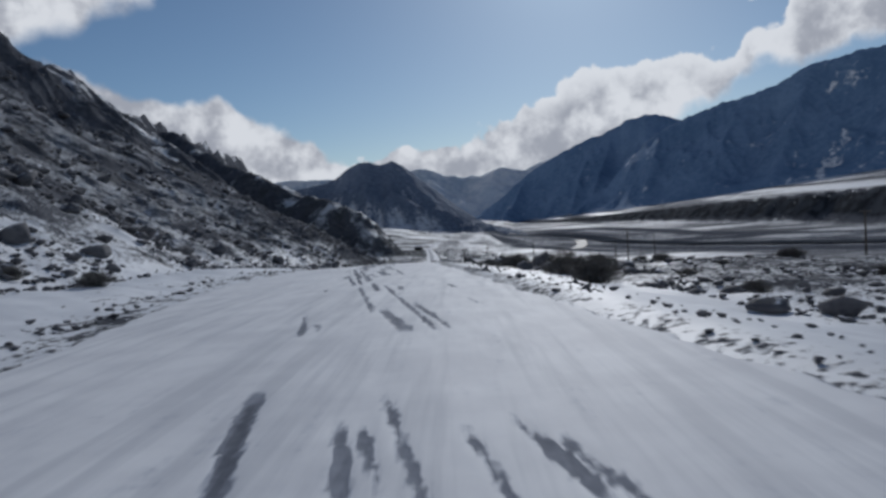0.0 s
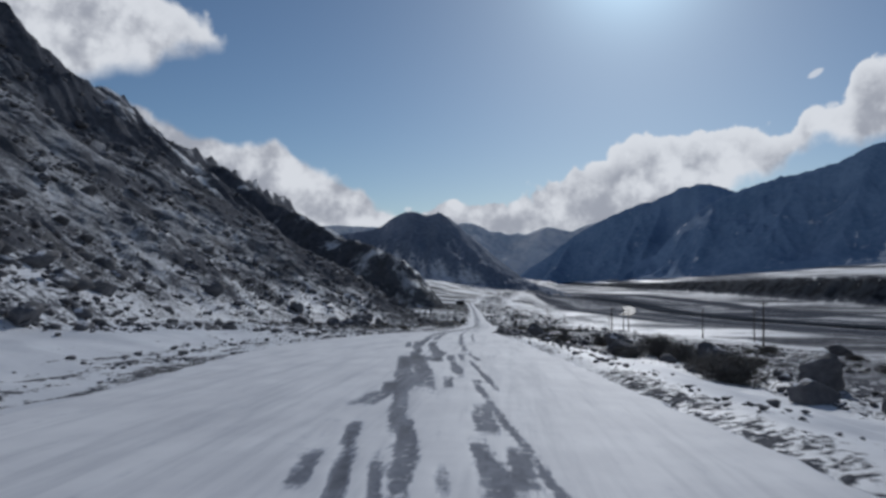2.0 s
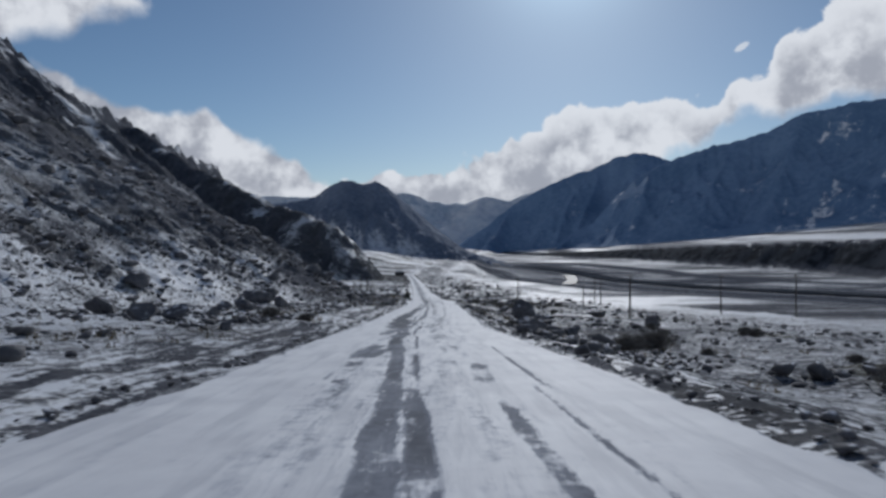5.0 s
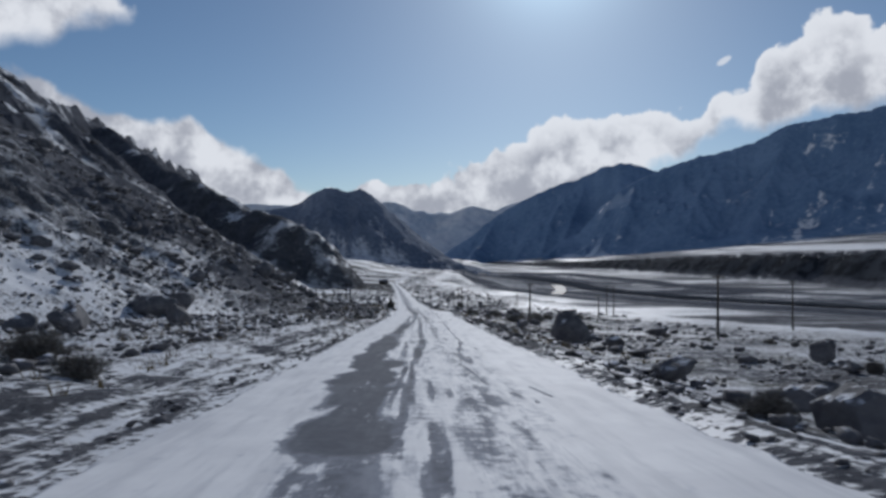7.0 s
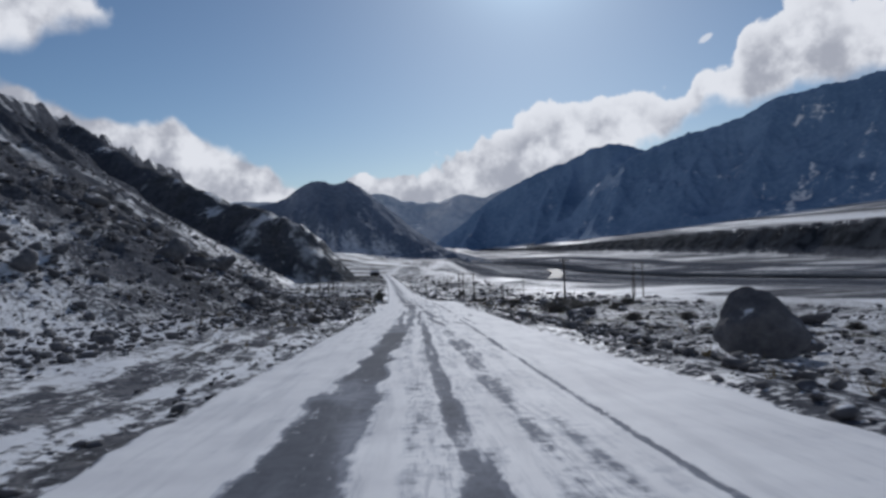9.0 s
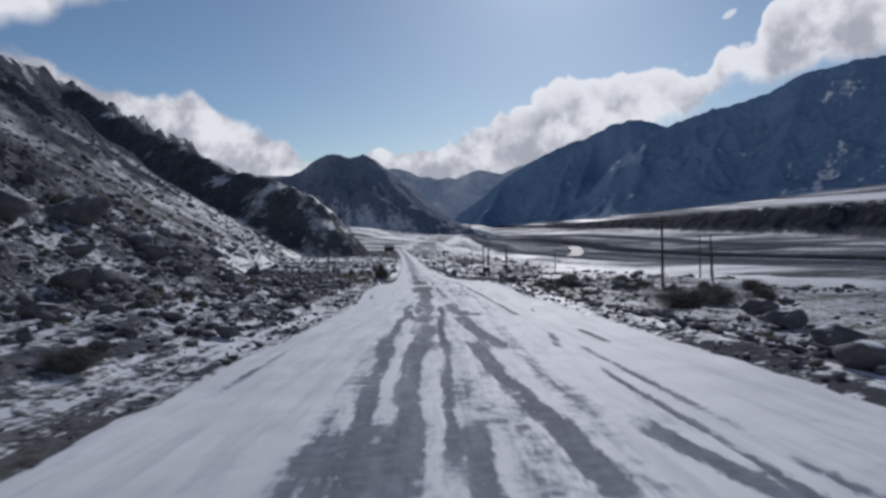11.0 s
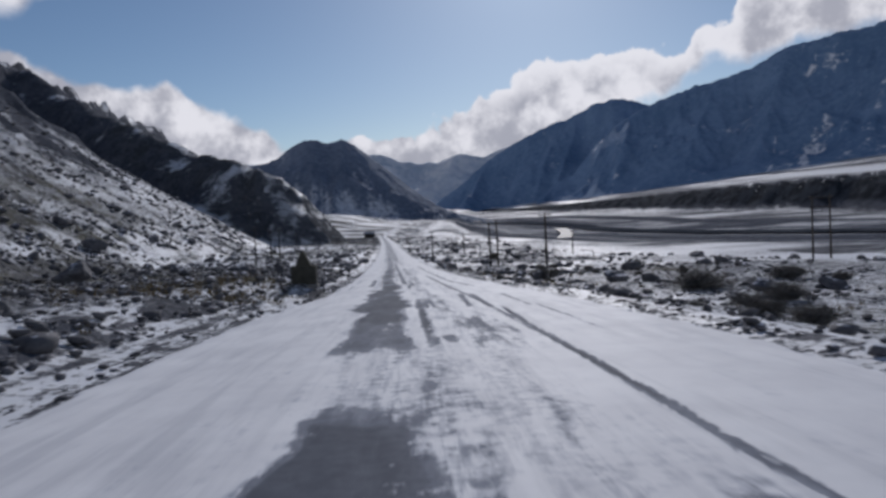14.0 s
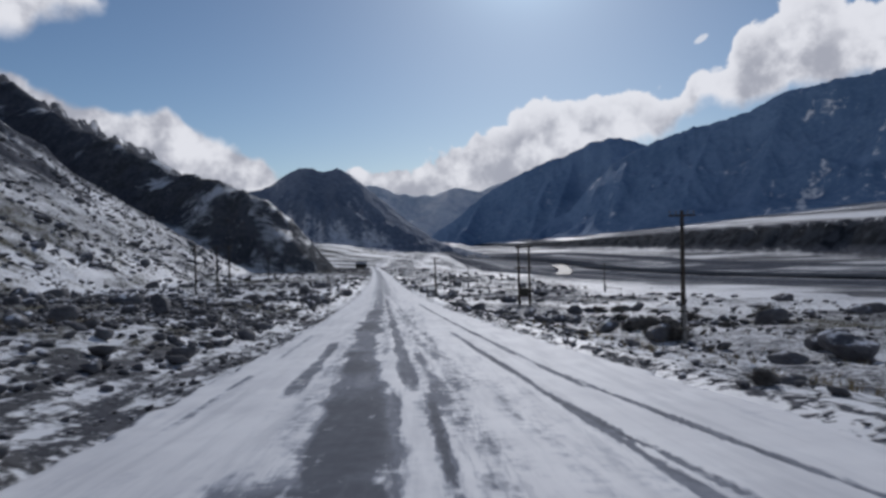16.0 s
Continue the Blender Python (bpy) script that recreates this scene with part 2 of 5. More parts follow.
def land(x, y):
    """Height of the ground and how bare of snow it is."""
    x, y = np.asarray(x, float), np.asarray(y, float)
    lat, base = x - road_x(y), road_z(y)
    el, er = np.interp(y, LEFT_Y, LEFT_X), np.interp(y, RIGHT_Y, RIGHT_X)
    lumps = fbm(x * 0.5, y * 0.5, 4, 0.55)
    swell = fbm(x * 0.09, y * 0.09, 4, seed=7)
    broad = fbm(x * 0.012, y * 0.012, 5, seed=13)
    big = ridged(x * 0.011, y * 0.011, 4, 0.55)
    # right of the road: verge, bench, bank down to the river flats
    out = np.maximum(lat - er, 0)
    bench_w = 44 + 6 * swell + 24 * sstep(y, 140, 190) + 14 * sstep(y, 250, 320)
    bench = base - 0.95 * sstep(out, 0.2, 7) - 0.035 * np.minimum(out, bench_w)
    bank = bench - 0.34 * np.maximum(out - bench_w, 0)
    flats = LOWER + 0.6 * broad + 22 * sstep(y, 1500, 3000) * 0
    right = np.maximum(bank, np.minimum(flats, base - 3))
    # terrace and foot of the range beyond the river
    tx = x - np.interp(y, [0, 1500, 2300, 3000, 3800], [745, 745, 610, 400, 250]) - 18 * fbm(y * 0.003, y * 0 + 2.0, 3) - 7 * fbm(y * 0.012, x * 0.004, 3)
    tall = np.interp(y, [0, 1300, 1900, 2400, 3000, 3800], [70, 70, 54, 36, 14, 4])
    terrace = LOWER + tall * (0.8 * np.clip(tx / 60, 0, 1) + 0.2 * sstep(tx, 0, 60)) + 0.105 * np.maximum(tx - 60, 0)
    right = np.maximum(right, np.where(tx > 0, terrace, -1e9))
    # a gravel island and a raised bank along the river
    rd = river_distance(x, y)
    cut = sstep(rd, 225, 120) * sstep(x, 120, 260)
    right = right - 5.0 * cut
    # left of the road: ditch, bench with rubble, scree, crags
    inn = np.maximum(el - lat, 0)
    toe = np.interp(y, TOE_Y, TOE_D) * (1 + 0.10 * fbm(y * 0.03, y * 0 + 5.0, 3))
    berm = np.interp(y, [60, 100, 150, 190, 215, 330, 500], [0.3, 0.1, 0.15, 0.4, 0.7, 0.7, 0.4])
    far_left = base - 0.2 * sstep(inn, 0, 0.5) + 0.03 * inn + (berm + 0.2) * sstep(inn, 0.5, 5.0)
    far_left = far_left + sstep(y, 900, 2000) * sstep(inn, 15, 220) * 24
    up = np.maximum(-lat - toe, 0)
    cx, cz = np.interp(y, CREST_Y, CREST_X), np.interp(y, CREST_Y, CREST_Z)
    width = np.maximum(road_x(y) - toe - cx, 30)
    t = up / width
    rise = (cz - far_left) * np.where(t < 1, 0.93 * t + 0.07 * t * t - 0.05 * np.sin(math.pi * np.minimum(t, 1)), 1 - 0.8 * (t - 1))
    gully = fbm((x - 0.35 * y) * 0.010, (y + 0.35 * x) * 0.055, 3, seed=23)
    crag = sstep(t - np.interp(y, [230, 310, 480, 700], [0.46, 0.24, 0.20, 0.32]) + 0.22 * broad + 0.14 * gully + 0.08 * swell, 0.0, 0.22)
    teeth = ridged(x * 0.035, y * 0.035, 3, 0.5, seed=55)
    near = sstep(y, 800, 350) * sstep(x, -250, -110)
    left = far_left + rise + np.minimum(up, 20) / 20 * ((0.9 * lumps + 1.2 * swell) * (0.15 + 0.85 * near) + 1.2 * gully) + sstep(t, 0.12, 0.6) * (4 * broad + (3 + 10 * crag) * (big - 0.25) + (1.5 + 6.0 * crag) * (teeth - 0.2) + near * (2.0 * crag * ridged(x * 0.11, y * 0.11, 3, 0.5, seed=71) + (0.3 + 0.8 * crag) * ridged(x * 0.31, y * 0.31, 3, 0.6, seed=75)) - (1.2 + 2.8 * near) * np.clip(gully, 0, 1))
    sp = spur(x, y) + 9 * (big - 0.15) + 4 * (teeth - 0.2) + 1.8 * (ridged(x * 0.07, y * 0.07, 3, 0.5, seed=73) - 0.1) * (0.4 + 0.6 * near) + 2.0 * swell * near
    on_spur = sstep(sp - left, -4, 4)
    left = np.maximum(left, sp)
    # small relief
    rough_r = sstep(out, 0.3, 3)
    rough_l = sstep(inn, 0.3, 3)
    right = right + rough_r * (0.16 * lumps + 0.45 * swell * sstep(out, 3, 14))
    left = left + rough_l * (0.18 * lumps + 0.30 * swell * sstep(inn, 3, 10))
    z = np.where(lat > 0, right, left)
    z = np.where((out <= 0) & (inn <= 0), base - 0.22, z)
    z = np.where((out > 0) | (inn > 0), z - 0.16 * (1 - sstep(np.maximum(out, inn), 0.0, 0.8)), z)
    z = z + 0.62 * np.exp(-((x + 16.2) ** 2 + (y - 278) ** 2) / 9.0) * (inn > 0)
    # bareness
    br = 0.45 - 0.15 * sstep(out, 40, 70) + 0.12 * swell + (0.03 + 0.14 * sstep(y, 70, 95)) * (sstep(out, 0.05, 0.2) - sstep(out, 0.35, 0.8)) * (0.75 + 1.2 * swell + 0.5 * lumps) + 0.10 * sstep(y, 75, 110) * (sstep(out, 4, 10) - sstep(out, 30, 50))
    br = br - 0.35 * (sstep(out, 1.5, 3) - sstep(out, 4, 8)) * sstep(y, 85, 60)
    br = br + 0.11 * sstep(y, 80, 95) * sstep(y, 190, 165) * sstep(out, 0.2, 0.7) * sstep(out, 4.2, 2.6) + 0.03 * sstep(y, 75, 95) * sstep(out, 3, 6)
    br = br + sstep(y, 95, 75) * (0.16 * sstep(out, 8, 12) * sstep(out, 50, 40) - 0.22 * sstep(out, 0.6, 1.2) * sstep(out, 8, 5))
    beyond = sstep(out, 46, 84)
    br = br + beyond * (0.60 + 0.07 * sstep(x, 330, 480) + 0.20 * broad + 0.60 * fbm(x * 0.004 - y * 0.002, y * 0.016, 5, 0.6, seed=31) - 0.28 * sstep(x, 260, 150) - br)
    br = np.where(rd < 240, np.maximum(br, (0.86 + (0.40 + 0.4 * sstep(x, 380, 520)) * fbm(rd * 0.022, y * 0.003 + x * 0.002, 4, seed=5)) * sstep(rd, 225, 200) * sstep(x, 20, 110)), br)
    scarp = sstep(tx, -4, 14) - sstep(tx, 60, 68)
    br = np.where(tx > -10, np.maximum(0.53 + 0.75 * fbm(y * 0.0016, x * 0.014, 4, seed=3), scarp * (1.25 + 0.6 * fbm(x * 0.02, y * 0.006, 4, seed=9) - 0.40 * sstep(tx, 18, 2))), br)
    bl = 0.46 + 0.10 * swell + 0.20 * (sstep(inn, 0.05, 0.2) - sstep(inn, 0.35, 0.8)) * (0.75 + 1.2 * swell + 0.5 * lumps) + 0.22 * (sstep(inn, 2.0, 2.3) - sstep(inn, 2.6, 3.0)) * sstep(y, 80, 110) - 0.35 * (sstep(inn, 1.5, 3) - sstep(inn, 6, 9)) * sstep(y, 85, 65)
    bl = bl + 0.05 * sstep(y, 85, 120) * sstep(y, 420, 300) + (0.05 * gully + 0.10 + 0.09 * sstep(y, 380, 300)) * sstep(up, 0, 18)
    ledge = fbm((x - 0.5 * y) * 0.016, (y + 0.6 * x) * 0.034, 6, 0.68, seed=63)
    speck = fbm(x * 0.16, y * 0.10, 4, 0.6, seed=67)
    bl = np.where(t > 0.02, bl - 0.10 + 0.34 * crag + (0.30 + 0.45 * crag) * ledge * sstep(t, 0.1, 0.3) + 0.34 * speck + 0.15 * (teeth - 0.2) * crag, bl)
    bl = np.maximum(bl * (1 - on_spur), on_spur * (0.92 + 0.25 * (teeth - 0.3) + 0.75 * fbm(x * 0.045, y * 0.045, 4, 0.62, seed=64) + 0.25 * ledge + 0.2 * speck))
    bl = bl + (0.30 * lumps - 0.05) * sstep(y, 190, 225) * sstep(inn, 0.6, 2) * sstep(inn, 24, 14)
    bl = bl + 0.11 * sstep(y, 180, 200) * sstep(y, 300, 260) * sstep(inn, 1.5, 3) * sstep(inn, 22, 14)
    bl = bl + 0.10 * sstep(y, 82, 90) * sstep(y, 150, 125) * sstep(inn, 1.5, 3) * sstep(inn, 16, 10)
    bl = bl + 0.13 * sstep(y, 186, 200) * sstep(y, 275, 255) * sstep(inn, 0.3, 1.0) * sstep(inn, 5, 3)
    bl = bl + 0.19 * sstep(y, 200, 130) * sstep(up, 3, 16) + 0.23 * sstep(y, 200, 260) * sstep(y, 480, 390) * sstep(up, 8, 25) + 0.20 * sstep(y, 190, 220) * sstep(y, 370, 310) * sstep(inn, 4, 7) * sstep(up, 70, 40) - 0.09 * sstep(y, 330, 420) * (1 - on_spur) * sstep(up, 2, 20)
    bl = bl + 0.07 * sstep(y, 258, 268) * sstep(y, 345, 320) * sstep(inn, 0.6, 1.5) * sstep(inn, 16, 9)
    bl = bl - 0.11 * sstep(y, 70, 110) * sstep(y, 205, 180) * sstep(inn, 5, 8)
    bl = bl - 0.10 * sstep(y, 420, 700) * (1 - on_spur) * sstep(up, 10, 0)
    lines = fbm(lat * 1.1, y * 0.07, 4, seed=47)
    bl = bl + 0.16 * lines * (1 - sstep(inn, 7, 12)) - 0.05 * sstep(y, 170, 220) * sstep(up, 20, 0)
    br = br + 0.14 * lines * (1 - sstep(out, 6, 10)) * (0.3 + 0.7 * sstep(y, 70, 95))
    gravel = sstep(rd, 225, 200) * sstep(x, 20, 110)
    bl = bl + 0.35 * fbm(x * 0.09, y * 0.06, 4, 0.6, seed=39) * sstep(y, 300, 360) * sstep(up, 6, 0)
    br = br + 0.35 * fbm(x * 0.09, y * 0.06, 4, 0.6, seed=39) * sstep(y, 300, 360) * sstep(out, 70, 50)
    bl = np.where((y > 480) & (up <= 0), 0.54 + 0.3 * broad + 0.6 * fbm(x * 0.014, y * 0.022, 5, 0.62, seed=37), bl)
    shoulder = np.maximum(sstep(inn, 0.1, 0.5) * sstep(inn, 5.5, 3.0), (0.05 + 0.75 * sstep(y, 70, 95)) * sstep(out, 0.1, 0.5) * sstep(out, 4.0, 2.0)) * sstep(y, 420, 340)
    bl = bl + (0.15 * sstep(y, 84, 92) * sstep(y, 140, 122) + 0.02 * sstep(y, 122, 140) * sstep(y, 190, 170)) * sstep(inn, 0.1, 0.6) * sstep(inn, 4.0, 2.6)
    turf = sstep(y, 255, 285) * sstep(inn, 1.5, 4) * sstep(up, 60, 20) + 0.4 * sstep(y, 218, 226) * sstep(y, 240, 230) * sstep(inn, 0.8, 1.6) * sstep(inn, 4, 2.5)
    turf = np.clip(turf * (0.75 + 1.3 * fbm(x * 0.08, y * 0.08, 4, seed=97)), 0, 1) + np.where(lat > 0, 0.9 * sstep(fbm(x * 0.10, y * 0.10, 4, seed=98), 0.25, 0.45) * sstep(y, 70, 100) * sstep(out, 2, 6) * sstep(out, 40, 25), 0)
    soft = np.where(lat > 0, np.maximum(beyond * (1 - np.clip(scarp, 0, 1)), 0.35 * sstep(y, 70, 100) * sstep(out, 0.3, 1.5)), np.maximum(0.35 * sstep(y, 70, 100) * sstep(inn, 0.3, 1.5), sstep(up, 2, 25) * (1 - 0.6 * crag) * (1 - 0.7 * on_spur)))
    return z, np.where(lat > 0, br, bl), soft, shoulder, turf, np.where(lat > 0, gravel, 0.0), np.where(lat > 0, np.clip(scarp, 0, 1), np.maximum(0.65 * crag * (t > 0.02), 0.65 * on_spur))


STROKES = []


def wear(y0, y1, c0, c1, width, power):
    """A worn strip of the road from y0 to y1, c0 and c1 beside its line."""
    STROKES.append((y0, y1, c0, c1, width, power))


wear(4.9, 7.8, -1.12, -1.25, 0.10, 0.85)
wear(4.9, 6.4, -0.20, -0.26, 0.05, 0.85)
wear(5.1, 6.3, 0.02, -0.05, 0.05, 0.75)
wear(4.8, 7.2, 0.34, 0.24, 0.05, 0.8)
wear(4.6, 6.0, 0.92, 0.89, 0.05, 0.7)
wear(4.7, 6.3, 1.51, 1.37, 0.05, 0.75)
wear(4.5, 5.7, 1.71, 1.63, 0.05, 0.75)
wear(13.4, 16.0, -1.16, -1.31, 0.06, 0.8)
wear(13.5, 14.3, -0.85, -0.91, 0.05, 0.75)
wear(13.1, 16.2, 0.78, 0.49, 0.14, 0.62)
wear(13.2, 24.4, 1.30, 0.72, 0.05, 0.8)
wear(13.4, 17.3, 1.54, 1.30, 0.05, 0.85)
wear(16.5, 24.4, 0.22, -0.14, 0.05, 0.65)
wear(17.0, 18.3, 2.77, 2.69, 0.05, 0.6)
wear(22.8, 26.3, 0.45, 0.33, 0.08, 0.8)
wear(22.7, 24.3, 1.17, 1.20, 0.07, 0.75)
wear(24.3, 25.8, 1.15, 0.97, 0.12, 0.55)
wear(26.9, 32.9, -0.40, -0.79, 0.07, 0.9)
wear(26.6, 32.9, -0.12, -0.44, 0.05, 0.8)
wear(28.9, 32.9, 0.18, -0.01, 0.12, 0.65)
wear(22.5, 23.6, 2.85, 2.82, 0.05, 0.8)
wear(23.9, 24.7, -1.29, -1.34, 0.05, 0.7)
wear(31.7, 41.3, -0.26, -0.83, 0.10, 0.92)
wear(31.9, 41.3, -0.01, -0.47, 0.10, 0.85)
wear(32.4, 33.4, -0.95, -1.00, 0.05, 0.9)
wear(33.0, 34.3, -0.79, -0.86, 0.06, 0.8)
wear(40.8, 42.0, -1.23, -1.26, 0.11, 0.8)
wear(31.8, 32.4, 0.41, 0.34, 0.13, 0.8)
wear(32.0, 32.4, 0.84, 0.81, 0.08, 0.8)
wear(33.1, 37.7, 0.92, 0.65, 0.19, 0.78)
wear(31.9, 39.4, 1.68, 1.49, 0.05, 0.75)
wear(39.3, 41.3, 0.94, 0.87, 0.17, 0.65)
wear(33.6, 34.6, 0.30, 0.15, 0.13, 0.75)
wear(40.3, 44.1, -0.14, -0.24, 0.13, 1)
wear(48.1, 49.7, -0.65, -0.75, 0.15, 0.85)
wear(40.6, 43.6, -0.76, -0.96, 0.08, 0.92)
wear(46.3, 48.1, -1.05, -0.65, 0.26, 0.8)
wear(40.5, 41.4, 0.22, 0.24, 0.08, 0.75)
wear(40.4, 42.6, 0.78, 0.75, 0.15, 0.78)
wear(40.8, 42.3, 1.07, 1.16, 0.09, 0.75)
wear(43.8, 46.0, 0.99, 1.04, 0.16, 0.72)
wear(40.6, 49.7, 1.33, 1.14, 0.05, 0.7)
wear(48.6, 57.5, -0.46, -0.70, 0.22, 1)
wear(48.9, 58.2, 0.08, -0.32, 0.23, 0.95)
wear(49.1, 51.0, 0.56, 0.57, 0.14, 0.75)
wear(49.9, 50.4, 1.21, 1.20, 0.11, 0.75)
wear(51.7, 58.2, 0.87, 0.80, 0.12, 0.75)
wear(49.2, 55.8, 1.53, 1.36, 0.05, 0.75)
wear(56.4, 60.6, -0.29, -0.47, 0.17, 1)
wear(62.2, 70.2, -0.46, -0.85, 0.16, 0.9)
wear(56.5, 60.6, 0.30, 0.36, 0.18, 1)
wear(62.2, 70.2, 0.18, 0.04, 0.16, 0.92)
wear(56.5, 58.0, -0.01, -0.02, 0.18, 1)
wear(56.5, 59.4, 1.16, 1.13, 0.09, 0.78)
wear(56.6, 58.4, 1.64, 1.61, 0.08, 0.88)
wear(58.7, 61.5, 1.48, 1.56, 0.05, 0.65)
wear(64.5, 70.2, -0.94, -1.22, 0.09, 0.75)
wear(58.2, 59.3, 2.29, 2.31, 0.05, 0.55)
wear(99.4, 109.6, -0.18, -0.28, 0.19, 0.92)
wear(100.0, 106.1, 0.31, 0.30, 0.07, 0.85)
wear(99.4, 99.8, -1.35, -1.34, 0.11, 0.85)
wear(100.1, 101.1, -1.67, -1.64, 0.05, 0.85)
wear(103.0, 104.0, -1.33, -1.30, 0.18, 0.85)
wear(105.8, 108.9, -1.24, -1.09, 0.46, 0.85)
wear(99.6, 106.0, 0.84, 1.06, 0.14, 0.55)
wear(99.3, 109.6, 2.85, 2.99, 0.05, 0.75)
wear(99.5, 103.1, 1.75, 1.95, 0.22, 0.5)
wear(108.4, 118.1, -0.41, -0.54, 0.31, 0.97)
wear(108.9, 111.0, -1.29, -1.11, 0.28, 0.9)
wear(109.1, 116.7, 0.33, 0.37, 0.06, 0.8)
wear(108.5, 118.1, 1.42, 1.81, 0.63, 0.43)
wear(118.5, 126.5, -0.33, -0.49, 0.34, 1)
wear(119.4, 124.0, -1.17, -0.96, 0.35, 0.9)
wear(118.5, 126.5, 0.22, 0.32, 0.07, 0.85)
wear(118.5, 126.5, 1.30, 1.52, 0.63, 0.43)
wear(127.6, 135.1, -0.84, -0.81, 0.70, 1.25)
wear(125.5, 126.4, -0.79, -0.77, 0.70, 0.85)
wear(125.8, 129.7, 0.42, 0.51, 0.12, 0.8)
wear(125.3, 135.1, 1.20, 1.54, 0.62, 0.47)
wear(132.4, 143.6, -1.11, -0.95, 0.69, 1.4)
wear(132.3, 140.9, -0.26, -0.01, 0.06, 0.95)
wear(132.4, 142.8, 0.13, 0.16, 0.06, 0.95)
wear(132.7, 136.2, 0.51, 0.60, 0.09, 0.68)
wear(133.4, 134.8, 0.95, 0.96, 0.08, 0.72)
wear(132.3, 133.0, 1.16, 1.26, 0.07, 0.85)
wear(132.1, 133.6, 1.81, 1.82, 0.25, 0.78)
wear(133.5, 134.0, 2.37, 2.31, 0.05, 0.85)
wear(133.6, 135.2, 3.04, 2.92, 0.05, 0.8)
wear(132.4, 132.6, 2.57, 2.58, 0.05, 0.8)
wear(133.7, 143.6, 2.07, 1.69, 0.05, 0.65)
wear(143.4, 152.1, -1.40, -1.35, 0.53, 1.3)
wear(143.0, 152.1, 0.29, 0.45, 0.16, 0.97)
wear(143.7, 152.1, -0.23, -0.19, 0.12, 0.68)
wear(142.7, 149.2, 0.59, 0.82, 0.15, 0.55)
wear(142.4, 145.7, 2.09, 2.17, 0.18, 0.78)
wear(143.0, 152.1, 1.84, 2.26, 0.06, 0.75)
wear(151.3, 165.6, -1.37, -1.19, 0.59, 1.3)
wear(151.0, 159.6, 0.50, 0.67, 0.24, 0.97)
wear(151.6, 156.6, -0.14, -0.22, 0.09, 0.88)
wear(150.7, 156.8, 2.29, 2.62, 0.06, 0.8)
wear(150.9, 151.6, 3.06, 2.98, 0.05, 0.8)
wear(150.8, 155.8, 1.38, 1.67, 0.39, 0.48)
wear(192.1, 203.1, -0.26, -0.39, 0.21, 0.95)
wear(192.4, 203.1, -0.77, -1.05, 0.16, 0.88)
wear(193.4, 203.1, 0.19, 0.30, 0.07, 0.75)
wear(192.1, 203.1, 1.42, 0.88, 0.16, 0.9)
wear(191.8, 194.2, 2.59, 2.33, 0.15, 0.72)
wear(192.9, 197.7, 2.87, 2.78, 0.05, 0.9)
wear(191.7, 192.6, 3.30, 3.20, 0.06, 0.9)
wear(194.6, 201.6, 3.23, 3.14, 0.05, 0.7)
wear(202.2, 204.9, -1.12, -1.14, 0.20, 0.92)
wear(204.8, 211.6, -1.10, -1.08, 0.10, 0.85)
wear(202.2, 211.6, -0.22, -0.36, 0.35, 0.72)
wear(202.1, 210.9, 0.25, 0.19, 0.09, 0.9)
wear(202.4, 210.9, 1.34, 0.93, 0.24, 0.92)
wear(202.1, 204.8, 2.69, 2.93, 0.09, 0.75)
wear(202.8, 205.3, 3.92, 3.88, 0.07, 0.92)
wear(211.8, 215.1, -0.87, -1.07, 0.14, 0.88)
wear(215.7, 220.0, -1.13, -1.04, 0.12, 0.8)
wear(211.6, 227.1, -0.41, -0.35, 0.36, 0.68)
wear(211.9, 217.2, 0.31, 0.30, 0.10, 0.88)
wear(211.9, 219.1, 0.99, 0.82, 0.26, 0.92)
wear(211.7, 212.9, 1.47, 1.54, 0.27, 0.75)
wear(212.0, 219.4, 2.93, 2.81, 0.05, 0.8)
wear(213.1, 214.4, 3.73, 3.82, 0.05, 0.75)
wear(226.6, 237.1, -0.27, -0.46, 0.40, 1.05)
wear(226.8, 237.1, 0.71, 0.56, 0.15, 0.82)
wear(226.7, 236.4, 1.64, 1.83, 0.58, 0.45)
wear(226.7, 234.4, 2.82, 2.71, 0.07, 0.88)
wear(227.9, 230.2, 3.97, 3.60, 0.05, 0.8)
wear(234.7, 245.0, -0.61, -0.48, 0.64, 1.25)
wear(236.3, 241.8, 0.54, 0.66, 0.08, 0.88)
wear(234.3, 236.3, 0.73, 0.71, 0.18, 0.88)
wear(234.4, 242.0, 1.61, 2.02, 0.58, 0.47)
wear(233.9, 234.6, 2.15, 2.13, 0.24, 0.85)
wear(234.1, 237.5, 2.85, 2.68, 0.07, 1)
wear(235.4, 237.1, 3.52, 3.54, 0.05, 0.9)
wear(251.4, 262.6, -0.63, -0.55, 0.62, 1.05)
wear(251.3, 262.6, 0.56, 0.59, 0.11, 0.88)
wear(251.4, 252.4, 0.92, 0.88, 0.17, 0.88)
wear(251.1, 256.1, 1.82, 1.97, 0.47, 0.5)
wear(250.7, 258.9, 2.81, 3.05, 0.06, 1)
wear(252.9, 259.3, 4.15, 4.22, 0.05, 0.75)
wear(261.1, 278.1, -0.72, -0.77, 0.79, 1.2)
wear(260.8, 265.5, 0.64, 0.79, 0.22, 0.92)
wear(260.7, 265.4, 1.07, 1.04, 0.09, 0.82)
wear(260.5, 267.7, 2.18, 2.51, 0.10, 0.65)
wear(260.2, 267.4, 2.77, 2.98, 0.07, 1)
wear(260.3, 266.2, 3.96, 4.11, 0.05, 0.9)
wear(277.9, 293.7, -0.35, -0.70, 0.50, 1.1)
wear(278.1, 283.8, 0.63, 0.76, 0.08, 0.97)
wear(277.8, 292.9, 0.93, 1.00, 0.16, 0.6)
